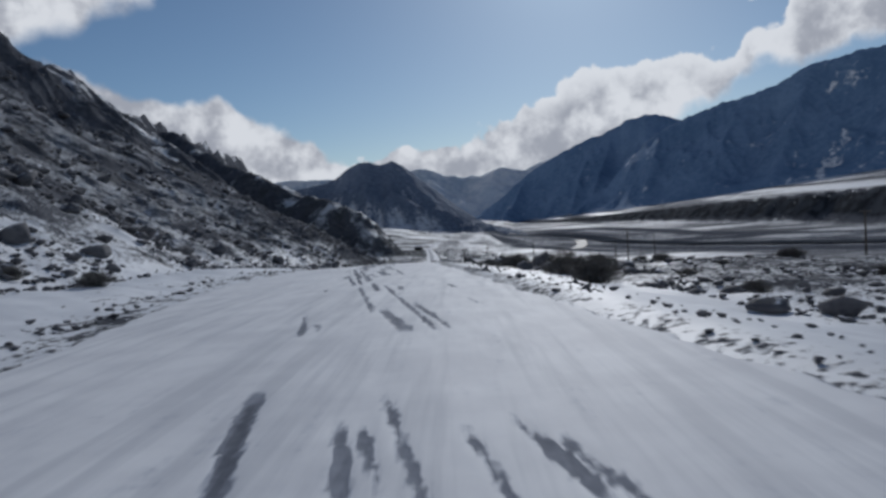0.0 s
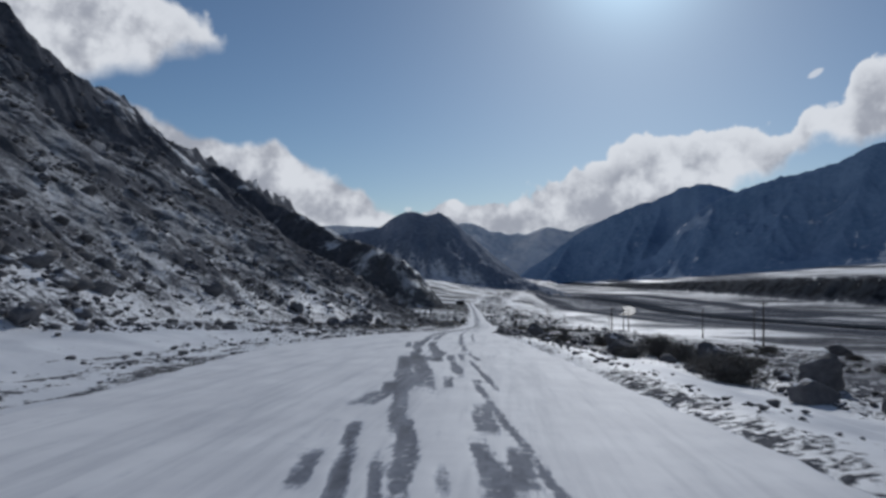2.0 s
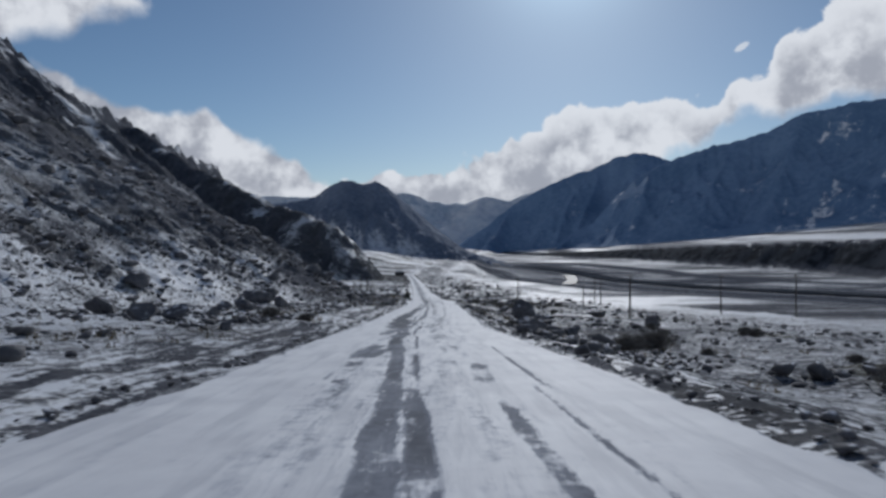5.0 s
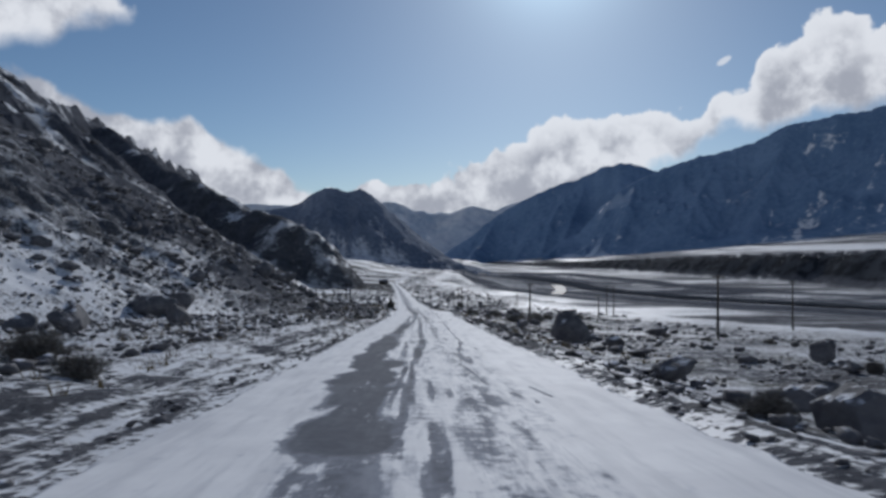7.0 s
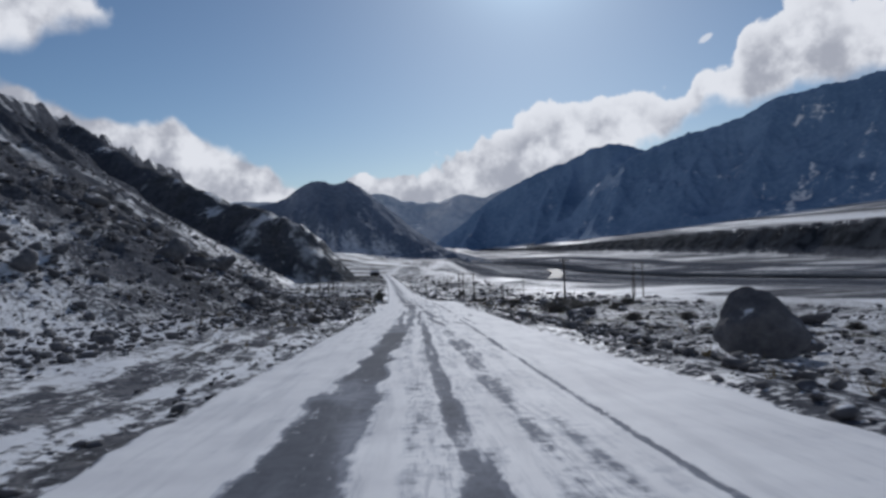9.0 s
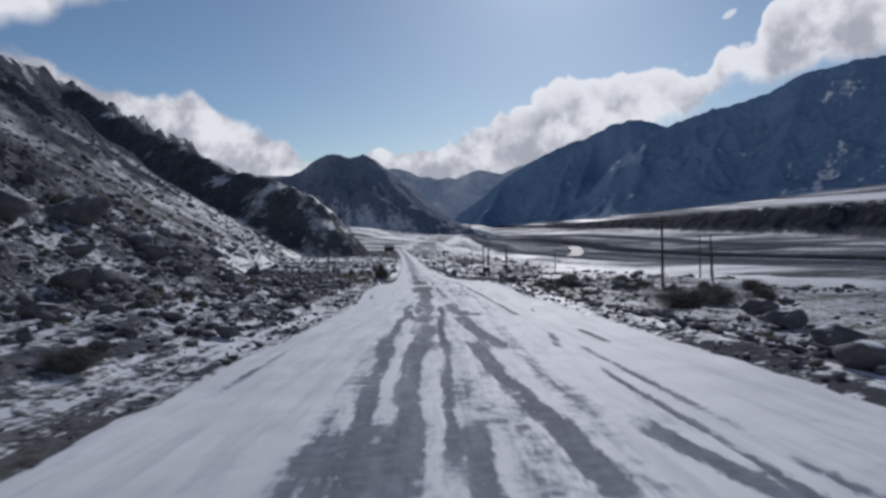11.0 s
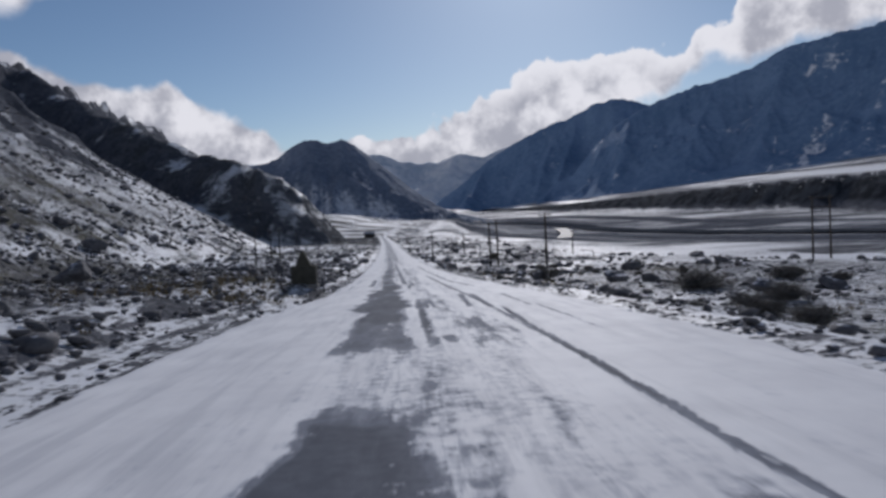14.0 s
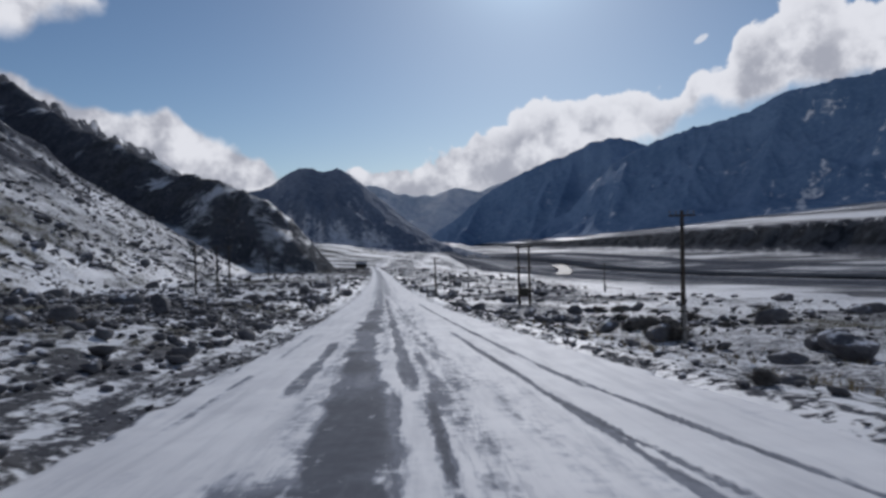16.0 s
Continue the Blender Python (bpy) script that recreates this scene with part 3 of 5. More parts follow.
wear(277.4, 283.9, 3.07, 2.72, 0.06, 0.9)
wear(277.4, 284.3, 4.11, 3.74, 0.06, 0.9)
wear(277.7, 281.2, 2.55, 2.43, 0.33, 0.52)
wear(285.2, 297.0, -1.71, -1.72, 0.15, 0.85)
wear(43.9, 49.7, -0.30, -0.46, 0.12, 0.95)
wear(60.6, 62.2, -0.35, -0.43, 0.13, 0.95)
wear(60.4, 62.2, 0.31, 0.18, 0.20, 0.95)
wear(127.6, 135.1, -0.06, 0.05, 0.07, 0.85)
wear(153.1, 163.2, -1.12, -1.20, 0.07, 0.3)
wear(252.6, 256.6, 1.86, 1.91, 0.11, 0.7)
wear(277.8, 283.9, 0.04, 0.18, 0.08, 0.8)
# between and beyond
wear(66, 100, -0.55, -0.20, 0.22, 0.95)
wear(74, 98, 0.10, 0.25, 0.16, 0.9)
wear(60, 96, 1.35, 1.70, 0.12, 0.65)
wear(70, 98, 2.10, 2.60, 0.05, 0.7)
wear(166, 194, -1.15, -0.75, 0.45, 1.1)
wear(160, 194, 0.60, 0.45, 0.16, 0.9)
wear(158, 194, 1.80, 1.35, 0.30, 0.6)
wear(156, 194, 2.70, 2.85, 0.05, 0.8)
wear(212, 300, 2.85, 2.75, 0.07, 0.9)
wear(292, 330, -0.75, -0.60, 0.55, 0.95)
wear(285, 360, 0.50, 0.35, 0.16, 0.85)
wear(285, 330, 1.50, 1.20, 0.35, 0.55)
wear(285, 340, 3.60, 3.40, 0.08, 0.8)
wear(325, 420, -0.40, -0.50, 0.50, 0.7)


def bare_mask(lat, y):
    """How far the snow is worn off; y grows along the rows."""
    # thin scuffing of both wheel lanes
    m = 0.22 * (1 - sstep(np.abs(lat - 0.5), 1.5, 2.7)) * sstep(y, 84, 96) * np.clip(0.75 + 0.8 * vnoise(lat * 3.2 + 0.4 * vnoise(y * 0.08, lat, 6), y * 0.05, 33), 0, 1.4)
    for y0, y1, c0, c1, width, power in STROKES:
        a, b = np.searchsorted(y[:, 0], (y0 - 2.6, y1 + 2.6))
        v, u = y[a:b], lat[a:b]
        row = v[:, :1]
        soft = min(1.5, 0.25 * (y1 - y0) + 0.2)
        c = c0 + (c1 - c0) * np.clip((row - y0) / (y1 - y0), 0, 1) + min(0.10, 0.5 * width) * fbm(row * 0.30, row * 0 + c0 * 7, 3)
        wd = width * (1 + 0.55 * fbm(row * 0.45, row * 0 + c1 * 5 + 2, 4))
        across = 1 - sstep(np.abs(u - c), 0.75 * wd, 1.15 * wd + 0.02)
        along = sstep(row, y0 - soft, y0 + 0.3 * soft) * (1 - sstep(row, y1 - 0.3 * soft, y1 + soft))
        fade = 1 + 0.40 * fbm(v * 0.22 + c0 * 3, u * 0.5 + c1 * 9, 3, seed=11)
        if power < 0.62:
            fade = fade * (0.66 + 0.45 * vnoise(u * 4.5 + 0.25 * fbm(v * 0.2, u * 0.6, 2), v * 0.09, 35))
        m[a:b] = np.maximum(m[a:b], (power + (0.06 if width < 0.16 and power > 0.6 else 0.0)) * across * along * fade)
    return np.maximum(m, 0.55 * sstep(y, 330, 400) * (1 - sstep(np.abs(lat), 0.8, 2.2)))


# ---- materials ----
def ground_material():
    m, n = material("snowy_stony_ground")
    pos = n.add("ShaderNodeNewGeometry")
    p = pos.outputs["Position"]
    nz = n.add("ShaderNodeSeparateXYZ")
    n.put(nz.inputs[0], pos.outputs["Normal"])
    n0 = n.noise(p, 5.2, 4.0, 0.6)
    n1 = n.noise(p, 1.9, 5.0, 0.62)
    n2 = n.noise(p, 0.42, 4.0, 0.6)
    n3 = n.noise(p, 0.07, 5.0, 0.6)
    n4 = n.noise(p, 0.012, 5.0, 0.6)
    mixed = n.math("ADD", n.math("ADD", n.math("ADD", n.math("MULTIPLY", n0, 0.46), n.math("MULTIPLY", n1, 0.34)), n.math("MULTIPLY", n2, 0.28)), n.math("ADD", n.math("MULTIPLY", n3, 0.18), n.math("MULTIPLY", n4, 0.10)))
    rocky = n.attr("rocky")
    patch = n.math("ADD", n.math("SUBTRACT", n3, 0.5), n.math("SUBTRACT", n.noise(p, 0.16, 4.0, 0.6), 0.5))
    mixed = n.math("ADD", mixed, n.math("MULTIPLY", n.attr("brush"), n.math("MULTIPLY", patch, 0.55)))
    runs = n.add("ShaderNodeMapping")
    runs.inputs["Scale"].default_value = (1.0, 0.09, 1.0)
    n.put(runs.inputs[0], p)
    mixed = n.math("ADD", mixed, n.math("MULTIPLY", n.attr("shoulder"), n.math("MULTIPLY", n.math("SUBTRACT", n.noise(runs.outputs[0], 2.4, 5.0, 0.62), 0.5), 0.9)))
    steep = n.span(nz.outputs[2], 0.88, 0.55, -0.01, 0.15, smooth=False)
    v = n.math("ADD", n.math("ADD", mixed, n.math("MULTIPLY", n.math("SUBTRACT", rocky, 0.5), 0.36)), steep)
    soft = n.attr("soft")
    bare = n.span(v, n.math("SUBTRACT", 0.67, n.math("MULTIPLY", soft, 0.10)), n.math("ADD", 0.725, n.math("MULTIPLY", soft, 0.11)))
    fine = n.noise(p, 7.0, 6.0, 0.65)
    soil = n.mix(n.span(fine, 0.3, 0.7), (0.070, 0.075, 0.091), (0.165, 0.170, 0.192))
    soil = n.mix(n.math("MULTIPLY", n.span(n1, 0.46, 0.60), 0.7), soil, (0.23, 0.23, 0.245))
    soil = n.mix(n.math("MULTIPLY", n.span(n.noise(p, 3.1, 4.0, 0.6), 0.52, 0.62), 0.75), soil, (0.055, 0.059, 0.070))
    soil = n.mix(n.math("MULTIPLY", n.span(n3, 0.50, 0.66), 0.30), soil, (0.125, 0.115, 0.085))
    soil = n.mix(n.math("MULTIPLY", n.span(n.noise(p, 0.11, 5.0, 0.65), 0.42, 0.60), 0.6), soil, (0.068, 0.073, 0.090))
    soil = n.mix(n.math("MULTIPLY", n.attr("turf"), n.span(n2, 0.35, 0.6, 0.35, 0.9)), soil, n.mix(n.span(fine, 0.3, 0.7), (0.078, 0.074, 0.050), (0.160, 0.150, 0.108)))
    soil = n.mix(n.attr("gravel"), soil, n.mix(n.span(n3, 0.35, 0.65), (0.042, 0.049, 0.068), (0.088, 0.099, 0.128)))
    soil = n.mix(n.math("POWER", n.attr("brush"), 0.8), soil, n.mix(n.span(n.math("ADD", n.math("MULTIPLY", n2, 0.5), n.math("MULTIPLY", n.noise(p, 0.09, 5.0, 0.65), 0.5)), 0.42, 0.58), (0.045, 0.051, 0.068), (0.112, 0.121, 0.146)))
    soil = n.mix(n.math("POWER", n.attr("brush"), 7.0), soil, n.mix(n.span(n.noise(p, 0.035, 5.0, 0.6), 0.38, 0.62), (0.014, 0.018, 0.025), (0.052, 0.060, 0.074)))
    snow = n.mix(n.span(n2, 0.3, 0.75), (0.66, 0.68, 0.72), (0.82, 0.84, 0.87))
    col = n.mix(bare, snow, soil)
    h = n.math("ADD", n.math("MULTIPLY", bare, n.math("ADD", 0.35, fine)), n.math("ADD", n.math("MULTIPLY", n2, 0.8), n.math("MULTIPLY", n.math("MULTIPLY", n.noise(p, 0.11, 6.0, 0.65), bare), 14.0)))
    finish(n, col, n.span(bare, 0.0, 1.0, 0.6, 1.0), n.bump(h, 0.55, 0.18), n.span(bare, 0.0, 1.0, 0.12, 0.02))
    return m


def road_material():
    m, n = material("packed_snow_road")
    p = n.add("ShaderNodeNewGeometry").outputs["Position"]
    st = n.add("ShaderNodeMapping")
    st.inputs["Scale"].default_value = (1.0, 0.075, 1.0)
    n.put(st.inputs[0], p)
    streak = n.noise(st.outputs[0], 3.2, 5.0, 0.6, 0.3)
    lng = n.add("ShaderNodeMapping")
    lng.inputs["Scale"].default_value = (1.0, 0.03, 1.0)
    n.put(lng.inputs[0], p)
    ruts = n.noise(lng.outputs[0], 2.6, 4.0, 0.6)
    mid = n.add("ShaderNodeMapping")
    mid.inputs["Scale"].default_value = (1.0, 0.35, 1.0)
    n.put(mid.inputs[0], p)
    isle = n.noise(mid.outputs[0], 1.7, 7.0, 0.66, 0.5)
    fine = n.noise(p, 4.2, 6.0, 0.68)
    grain = n.noise(p, 60.0, 3.0, 0.6)
    bare = n.attr("bare")
    rag = n.math("ADD", n.math("MULTIPLY", n.math("SUBTRACT", streak, 0.5), 1.9), n.math("ADD", n.math("MULTIPLY", n.math("SUBTRACT", isle, 0.5), 1.5), n.math("MULTIPLY", n.math("SUBTRACT", fine, 0.5), 1.9)))
    held = n.math("MINIMUM", bare, n.math("ADD", n.math("MULTIPLY", bare, 0.50), 0.39))
    v = n.math("ADD", held, n.math("MULTIPLY", rag, n.span(bare, 0.0, 0.3, 0.42, 1.0)))
    f = n.span(v, 0.32, 0.70)
    thin = n.math("MULTIPLY", n.span(v, 0.10, 0.42), 0.42)
    snow = n.mix(n.span(n.noise(p, 0.6, 5.0, 0.6), 0.3, 0.7), (0.72, 0.73, 0.76), (0.84, 0.85, 0.87))
    thread = n.noise(lng.outputs[0], 9.0, 5.0, 0.65, 0.4)
    snow = n.mix(n.math("MULTIPLY", n.span(streak, 0.5, 0.74), 0.16), snow, (0.47, 0.49, 0.55))
    snow = n.mix(n.math("MULTIPLY", n.span(ruts, 0.46, 0.68), 0.36), snow, (0.42, 0.44, 0.49))
    snow = n.mix(n.math("MULTIPLY", n.math("MULTIPLY", n.span(thread, 0.5, 0.62), n.span(bare, 0.0, 0.35, 0.04, 1.0)), 0.55), snow, (0.30, 0.33, 0.40))
    snow = n.mix(thin, snow, (0.24, 0.28, 0.37))
    tar = n.mix(n.span(fine, 0.3, 0.75), (0.150, 0.164, 0.200), (0.260, 0.280, 0.330))
    tar = n.mix(n.math("MULTIPLY", n.span(grain, 0.55, 0.75), 0.4), tar, (0.30, 0.30, 0.32))
    wet = n.span(bare, 0.86, 1.22)
    film = n.math("MULTIPLY", n.span(n.math("ADD", n.math("MULTIPLY", isle, 0.5), n.math("MULTIPLY", ruts, 0.5)), 0.48, 0.64), 0.36)
    tar = n.mix(film, tar, (0.46, 0.49, 0.55))
    tar = n.mix(n.math("MULTIPLY", wet, 0.6), tar, (0.055, 0.063, 0.082))
    col = n.mix(f, snow, tar)
    h = n.math("ADD", n.math("MULTIPLY", f, -1.0), n.math("ADD", n.math("MULTIPLY", streak, 0.7), n.math("MULTIPLY", grain, 0.12)))
    finish(n, col, n.span(f, 0.0, 1.0, 0.7, 0.8), n.bump(h, 0.35, 0.02), n.span(f, 0.0, 1.0, 0.12, 0.04))
    return m


def mountain_material(name, hazed_rock_a, hazed_rock_b, snow_lo, snow_hi, scale):
    m, n = material(name)
    g = n.add("ShaderNodeNewGeometry")
    p = g.outputs["Position"]
    sp, sn = n.add("ShaderNodeSeparateXYZ"), n.add("ShaderNodeSeparateXYZ")
    n.put(sp.inputs[0], p), n.put(sn.inputs[0], g.outputs["Normal"])
    big = n.noise(p, scale, 6.0, 0.6)
    fine = n.noise(p, scale * 6, 6.0, 0.65)
    v = n.math("ADD", n.math("MULTIPLY", big, 0.5), n.math("MULTIPLY", fine, 0.5))
    v = n.math("ADD", v, n.attr("snowy"))
    f = n.span(v, snow_lo, snow_hi)
    # both rock tones already hold the tint of distance haze
    rock = n.mix(n.span(n.math("ADD", n.math("MULTIPLY", fine, 0.5), n.math("MULTIPLY", n.noise(p, scale * 0.45, 3.0, 0.5), 0.5)), 0.36, 0.64), hazed_rock_a, hazed_rock_b)
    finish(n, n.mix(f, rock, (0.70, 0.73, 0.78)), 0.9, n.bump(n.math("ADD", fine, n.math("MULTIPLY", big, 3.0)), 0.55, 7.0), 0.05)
    return m


def stone_material():
    m, n = material("dark_boulder_stone")
    g = n.add("ShaderNodeNewGeometry")
    p = g.outputs["Position"]
    sn = n.add("ShaderNodeSeparateXYZ")
    n.put(sn.inputs[0], g.outputs["Normal"])
    a, b = n.noise(p, 1.6, 6.0, 0.65), n.noise(p, 9.0, 5.0, 0.6)
    rock = n.mix(n.span(a, 0.3, 0.7), (0.086, 0.088, 0.100), (0.168, 0.168, 0.180))
    rock = n.mix(n.math("MULTIPLY", n.span(b, 0.5, 0.7), 0.3), rock, (0.15, 0.145, 0.14))
    f = n.span(n.math("ADD", sn.outputs[2], n.math("MULTIPLY", n.math("SUBTRACT", a, 0.5), 2.4)), 0.90, 1.16)
    finish(n, n.mix(f, rock, (0.76, 0.78, 0.83)), 0.85, n.bump(n.math("ADD", a, n.math("MULTIPLY", b, 0.4)), 0.7, 0.08), 0.2)
    return m


def plain_material(name, a, b, scale, rough=0.85, spec=0.2, bump=0.01, metal=0.0):
    m, n = material(name)
    p = n.add("ShaderNodeTexCoord").outputs["Object"]
    x, y = n.noise(p, scale, 5.0, 0.6), n.noise(p, scale * 7, 4.0, 0.6)
    v = n.math("ADD", n.math("MULTIPLY", x, 0.6), n.math("MULTIPLY", y, 0.4))
    finish(n, n.mix(n.span(v, 0.32, 0.68), a, b), rough, n.bump(v, 0.5, bump), spec, metal)
    return m


GROUND, ROAD, STONE = ground_material(), road_material(), stone_material()
# peak rock is tinted blue and lightened for the haze before it
PEAK = mountain_material("haze_blue_peak_rock", (0.120, 0.155, 0.220), (0.210, 0.255, 0.335), 0.52, 0.72, 0.012)
# blue of the hazy air is put into this range's rock colours
RANGE = mountain_material("haze_blue_forested_range", (0.112, 0.190, 0.320), (0.185, 0.280, 0.430), 0.60, 0.72, 0.008)
# far rock is coloured pale blue in place of mist and haze
FAR = mountain_material("haze_pale_snowy_range", (0.40, 0.48, 0.58), (0.54, 0.61, 0.70), 0.42, 0.58, 0.004)
WOOD = plain_material("weathered_pole_wood", (0.035, 0.030, 0.027), (0.10, 0.085, 0.07), 3.0)
CONCRETE = plain_material("grey_concrete", (0.16, 0.155, 0.15), (0.27, 0.265, 0.255), 4.0)
GLAZE = plain_material("glazed_insulator", (0.10, 0.10, 0.10), (0.18, 0.18, 0.17), 9.0, 0.3, 0.5)
TWIG = plain_material("dry_twigs", (0.108, 0.104, 0.100), (0.195, 0.186, 0.172), 5.0)
STRAW = plain_material("dry_grass", (0.14, 0.105, 0.05), (0.27, 0.21, 0.11), 6.0)
PAINT = plain_material("dark_weathered_steel", (0.040, 0.041, 0.034), (0.080, 0.078, 0.064), 2.5, 0.7, 0.3, 0.004)
PLASTER = plain_material("dark_shed_wall", (0.03, 0.028, 0.028), (0.07, 0.065, 0.06), 0.8)
SNOW = plain_material("clean_snow", (0.68, 0.70, 0.75), (0.82, 0.84, 0.88), 1.2, 0.6, 0.3, 0.03)


def water_material(name, wave, gloss, spec):
    m, n = material(name)
    p = n.add("ShaderNodeNewGeometry").outputs["Position"]
    r = n.noise(p, 0.35, 5.0, 0.6)
    finish(n, n.mix(n.span(n.noise(p, 0.02, 4.0), 0.4, 0.6), (0.05, 0.057, 0.07), (0.075, 0.083, 0.098)), gloss, n.bump(r, wave, 0.25), spec)
    return m


WATER, RIPPLES = water_material("silty_river_water", 0.9, 1.0, 0.0), water_material("rippled_water", 0.8, 0.6, 0.05)


# ---- mesh helpers ----
def mesh_object(name, verts, faces, mat, parent=None, smooth=True):
    me = bpy.data.meshes.new(name)
    me.from_pydata([tuple(v) for v in verts], [], [tuple(f) for f in faces])
    me.polygons.foreach_set("use_smooth", [smooth] * len(me.polygons))
    me.materials.append(mat)
    ob = new(name, me)
    ob.parent = parent
    return ob


def grid_object(name, X, Y, Z, mat, layers=()):
    """A sheet over a grid of places, with float layers on its points."""
    r, c = X.shape
    me = bpy.data.meshes.new(name)
    k = np.arange(r * c).reshape(r, c)
    quads = np.stack([k[:-1, :-1], k[:-1, 1:], k[1:, 1:], k[1:, :-1]], -1).reshape(-1, 4)
    me.vertices.add(r * c)
    me.vertices.foreach_set("co", np.stack([X, Y, Z], -1).astype(np.float32).ravel())
    me.loops.add(quads.size)
    me.loops.foreach_set("vertex_index", quads.astype(np.int32).ravel())
    me.polygons.add(len(quads))
    me.polygons.foreach_set("loop_start", np.arange(0, quads.size, 4, dtype=np.int32))
    me.polygons.foreach_set("use_smooth", np.ones(len(quads), bool))
    for key, values in layers:
        a = me.attributes.new(key, "FLOAT", "POINT")
        a.data.foreach_set("value", values.astype(np.float32).ravel())
    me.update(calc_edges=True)
    me.materials.append(mat)
    return new(name, me)


def part(name, bm, mat, parent, label="", smooth=False):
    me = bpy.data.meshes.new(name)
    bm.to_mesh(me)
    bm.free()
    me.materials.append(mat)
    me.polygons.foreach_set("use_smooth", [smooth] * len(me.polygons))
    ob = new(name, me)
    ob.parent = parent
    return tagged(ob, label)


def thing(name, m, label, category, group="", kind=""):
    ob = new(name)
    ob.matrix_world = m
    return tagged(ob, label, category, group, kind)


def box(bm, x, y, z, sx, sy, sz, bevel=0.0):
    r = bmesh.ops.create_cube(bm, size=1, matrix=Matrix.Translation((x, y, z)) @ Matrix.Diagonal((sx, sy, sz, 1)))
    if bevel:
        es = list({e for v in r["verts"] for e in v.link_edges})
        bmesh.ops.bevel(bm, geom=es, offset=bevel, segments=2, affect="EDGES", profile=0.5)
    return bm


def rod(bm, a, b, ra, rb, seg=10):
    d = Vector(b) - Vector(a)
    m = Matrix.Translation((Vector(a) + Vector(b)) / 2) @ d.to_track_quat("Z", "Y").to_matrix().to_4x4()
    bmesh.ops.create_cone(bm, cap_ends=True, segments=seg, radius1=ra, radius2=rb, depth=d.length, matrix=m)
    return bm


# ---- ground sheet ----
def graded(lo, a, b, hi, step, r_lo, r_hi):
    mid = list(np.arange(a, b, step))
    up, s = [b], step
    while up[-1] < hi:
        s *= r_hi
        up.append(up[-1] + s)
    dn, s = [a], step
    while dn[-1] > lo:
        s *= r_lo
        dn.append(dn[-1] - s)
    return np.array(dn[:0:-1] + mid + up)


gx = graded(-900, -42, 32, 3300, 0.5, 1.018, 1.018)
gy = graded(-60, -6, 330, 4300, 0.5, 1.2, 1.0095)
GX, GY = np.meshgrid(gx, gy)
GZ, ROCKY, SOFT, SHOULDER, TURF, GRAVEL, BRUSH = land(GX, GY)
ground = tagged(grid_object("ground", GX, GY, GZ, GROUND, [("rocky", ROCKY), ("gravel", GRAVEL), ("brush", BRUSH), ("soft", SOFT), ("shoulder", SHOULDER), ("turf", TURF)]), "snow-dusted stony valley floor and scree hillside", "ground", kind="structure")

# ---- road ----
rs = np.concatenate([np.arange(-30, 0, 0.5), np.arange(0, 300, 0.18), np.arange(300, 340, 0.3), 340 * 1.0045 ** np.arange(0, 330)])
rl = np.linspace(0, 1, 181)
RS, RT = np.meshgrid(rs, rl, indexing="ij")
edge_l = np.interp(RS, LEFT_Y, LEFT_X) + 0.18 * fbm(RS * 0.9, RS * 0 + 3.3, 4)
edge_r = np.interp(RS, RIGHT_Y, RIGHT_X) + 0.18 * fbm(RS * 0.9, RS * 0 + 9.1, 4)
LAT = edge_l + (edge_r - edge_l) * RT
skirt = np.minimum(RT, 1 - RT) * (edge_r - edge_l)
RZ = road_z(RS) + 0.0 - 0.012 * np.abs(LAT) + 0.02 * fbm(LAT * 1.3, RS * 0.25, 4) - 0.35 * (1 - np.clip(skirt / 0.3, 0, 1)) ** 2
BARE = bare_mask(LAT, RS)
# dirt showing where the packed snow ends
calm = np.minimum(LAT - np.interp(RS, LEFT_Y, LEFT_X), np.interp(RS, RIGHT_Y, RIGHT_X) - LAT)
rim = (sstep(skirt, 0.05, 0.10) - sstep(skirt, 0.22, 0.34)) * np.clip(0.75 + 1.5 * fbm(RS * 0.10, RT * 3.0, 4, seed=19), 0, 1.15)
rim2 = (sstep(calm, 0.85, 0.92) - sstep(calm, 0.98, 1.1)) * np.clip(0.05 + 1.7 * fbm(RS * 0.13, RT * 3.0 + 5, 4, seed=29), 0, 0.75) * sstep(RS, 185, 195) * (RT < 0.5)
BARE = np.maximum(BARE, np.maximum(rim, rim2) * sstep(RS, 330, 280))
RZ = RZ - 0.015 * np.clip(BARE, 0, 1)
road = tagged(grid_object("road", road_x(RS) + LAT, RS, RZ, ROAD, [("bare", BARE)]), "snow-packed mountain road with icy grey wheel tracks", "road", kind="structure")


# ---- water ----
def river_strip(name, line, half, z, mat, label):
    """A ribbon of water with a wavering shore."""
    pts = []
    for (x0, y0), (x1, y1) in zip(line, line[1:]):
        n = max(2, int(math.hypot(x1 - x0, y1 - y0) / 25))
        pts += [(x0 + (x1 - x0) * i / n, y0 + (y1 - y0) * i / n) for i in range(n)]
    pts = np.array(pts + [line[-1]], float)
    for _ in range(4):
        pts[1:-1] = (pts[:-2] + 2 * pts[1:-1] + pts[2:]) / 4
    d = np.gradient(pts, axis=0)
    d /= np.linalg.norm(d, axis=1)[:, None]
    side = np.stack([-d[:, 1], d[:, 0]], 1)
    k = np.linspace(-1, 1, 9)
    wob = half * (1 + 0.25 * fbm(pts[:, 0] * 0.02, pts[:, 1] * 0.02, 3))
    P = pts[:, None, :] + side[:, None, :] * (k[None, :, None] * wob[:, None, None])
    return tagged(grid_object(name, P[..., 0], P[..., 1], np.full(P.shape[:2], z), mat), label, "river", kind="structure")


river_strip("river", RIVER[1:-2], 26, LOWER - 3.3, WATER, "dark grey river winding over gravel flats")
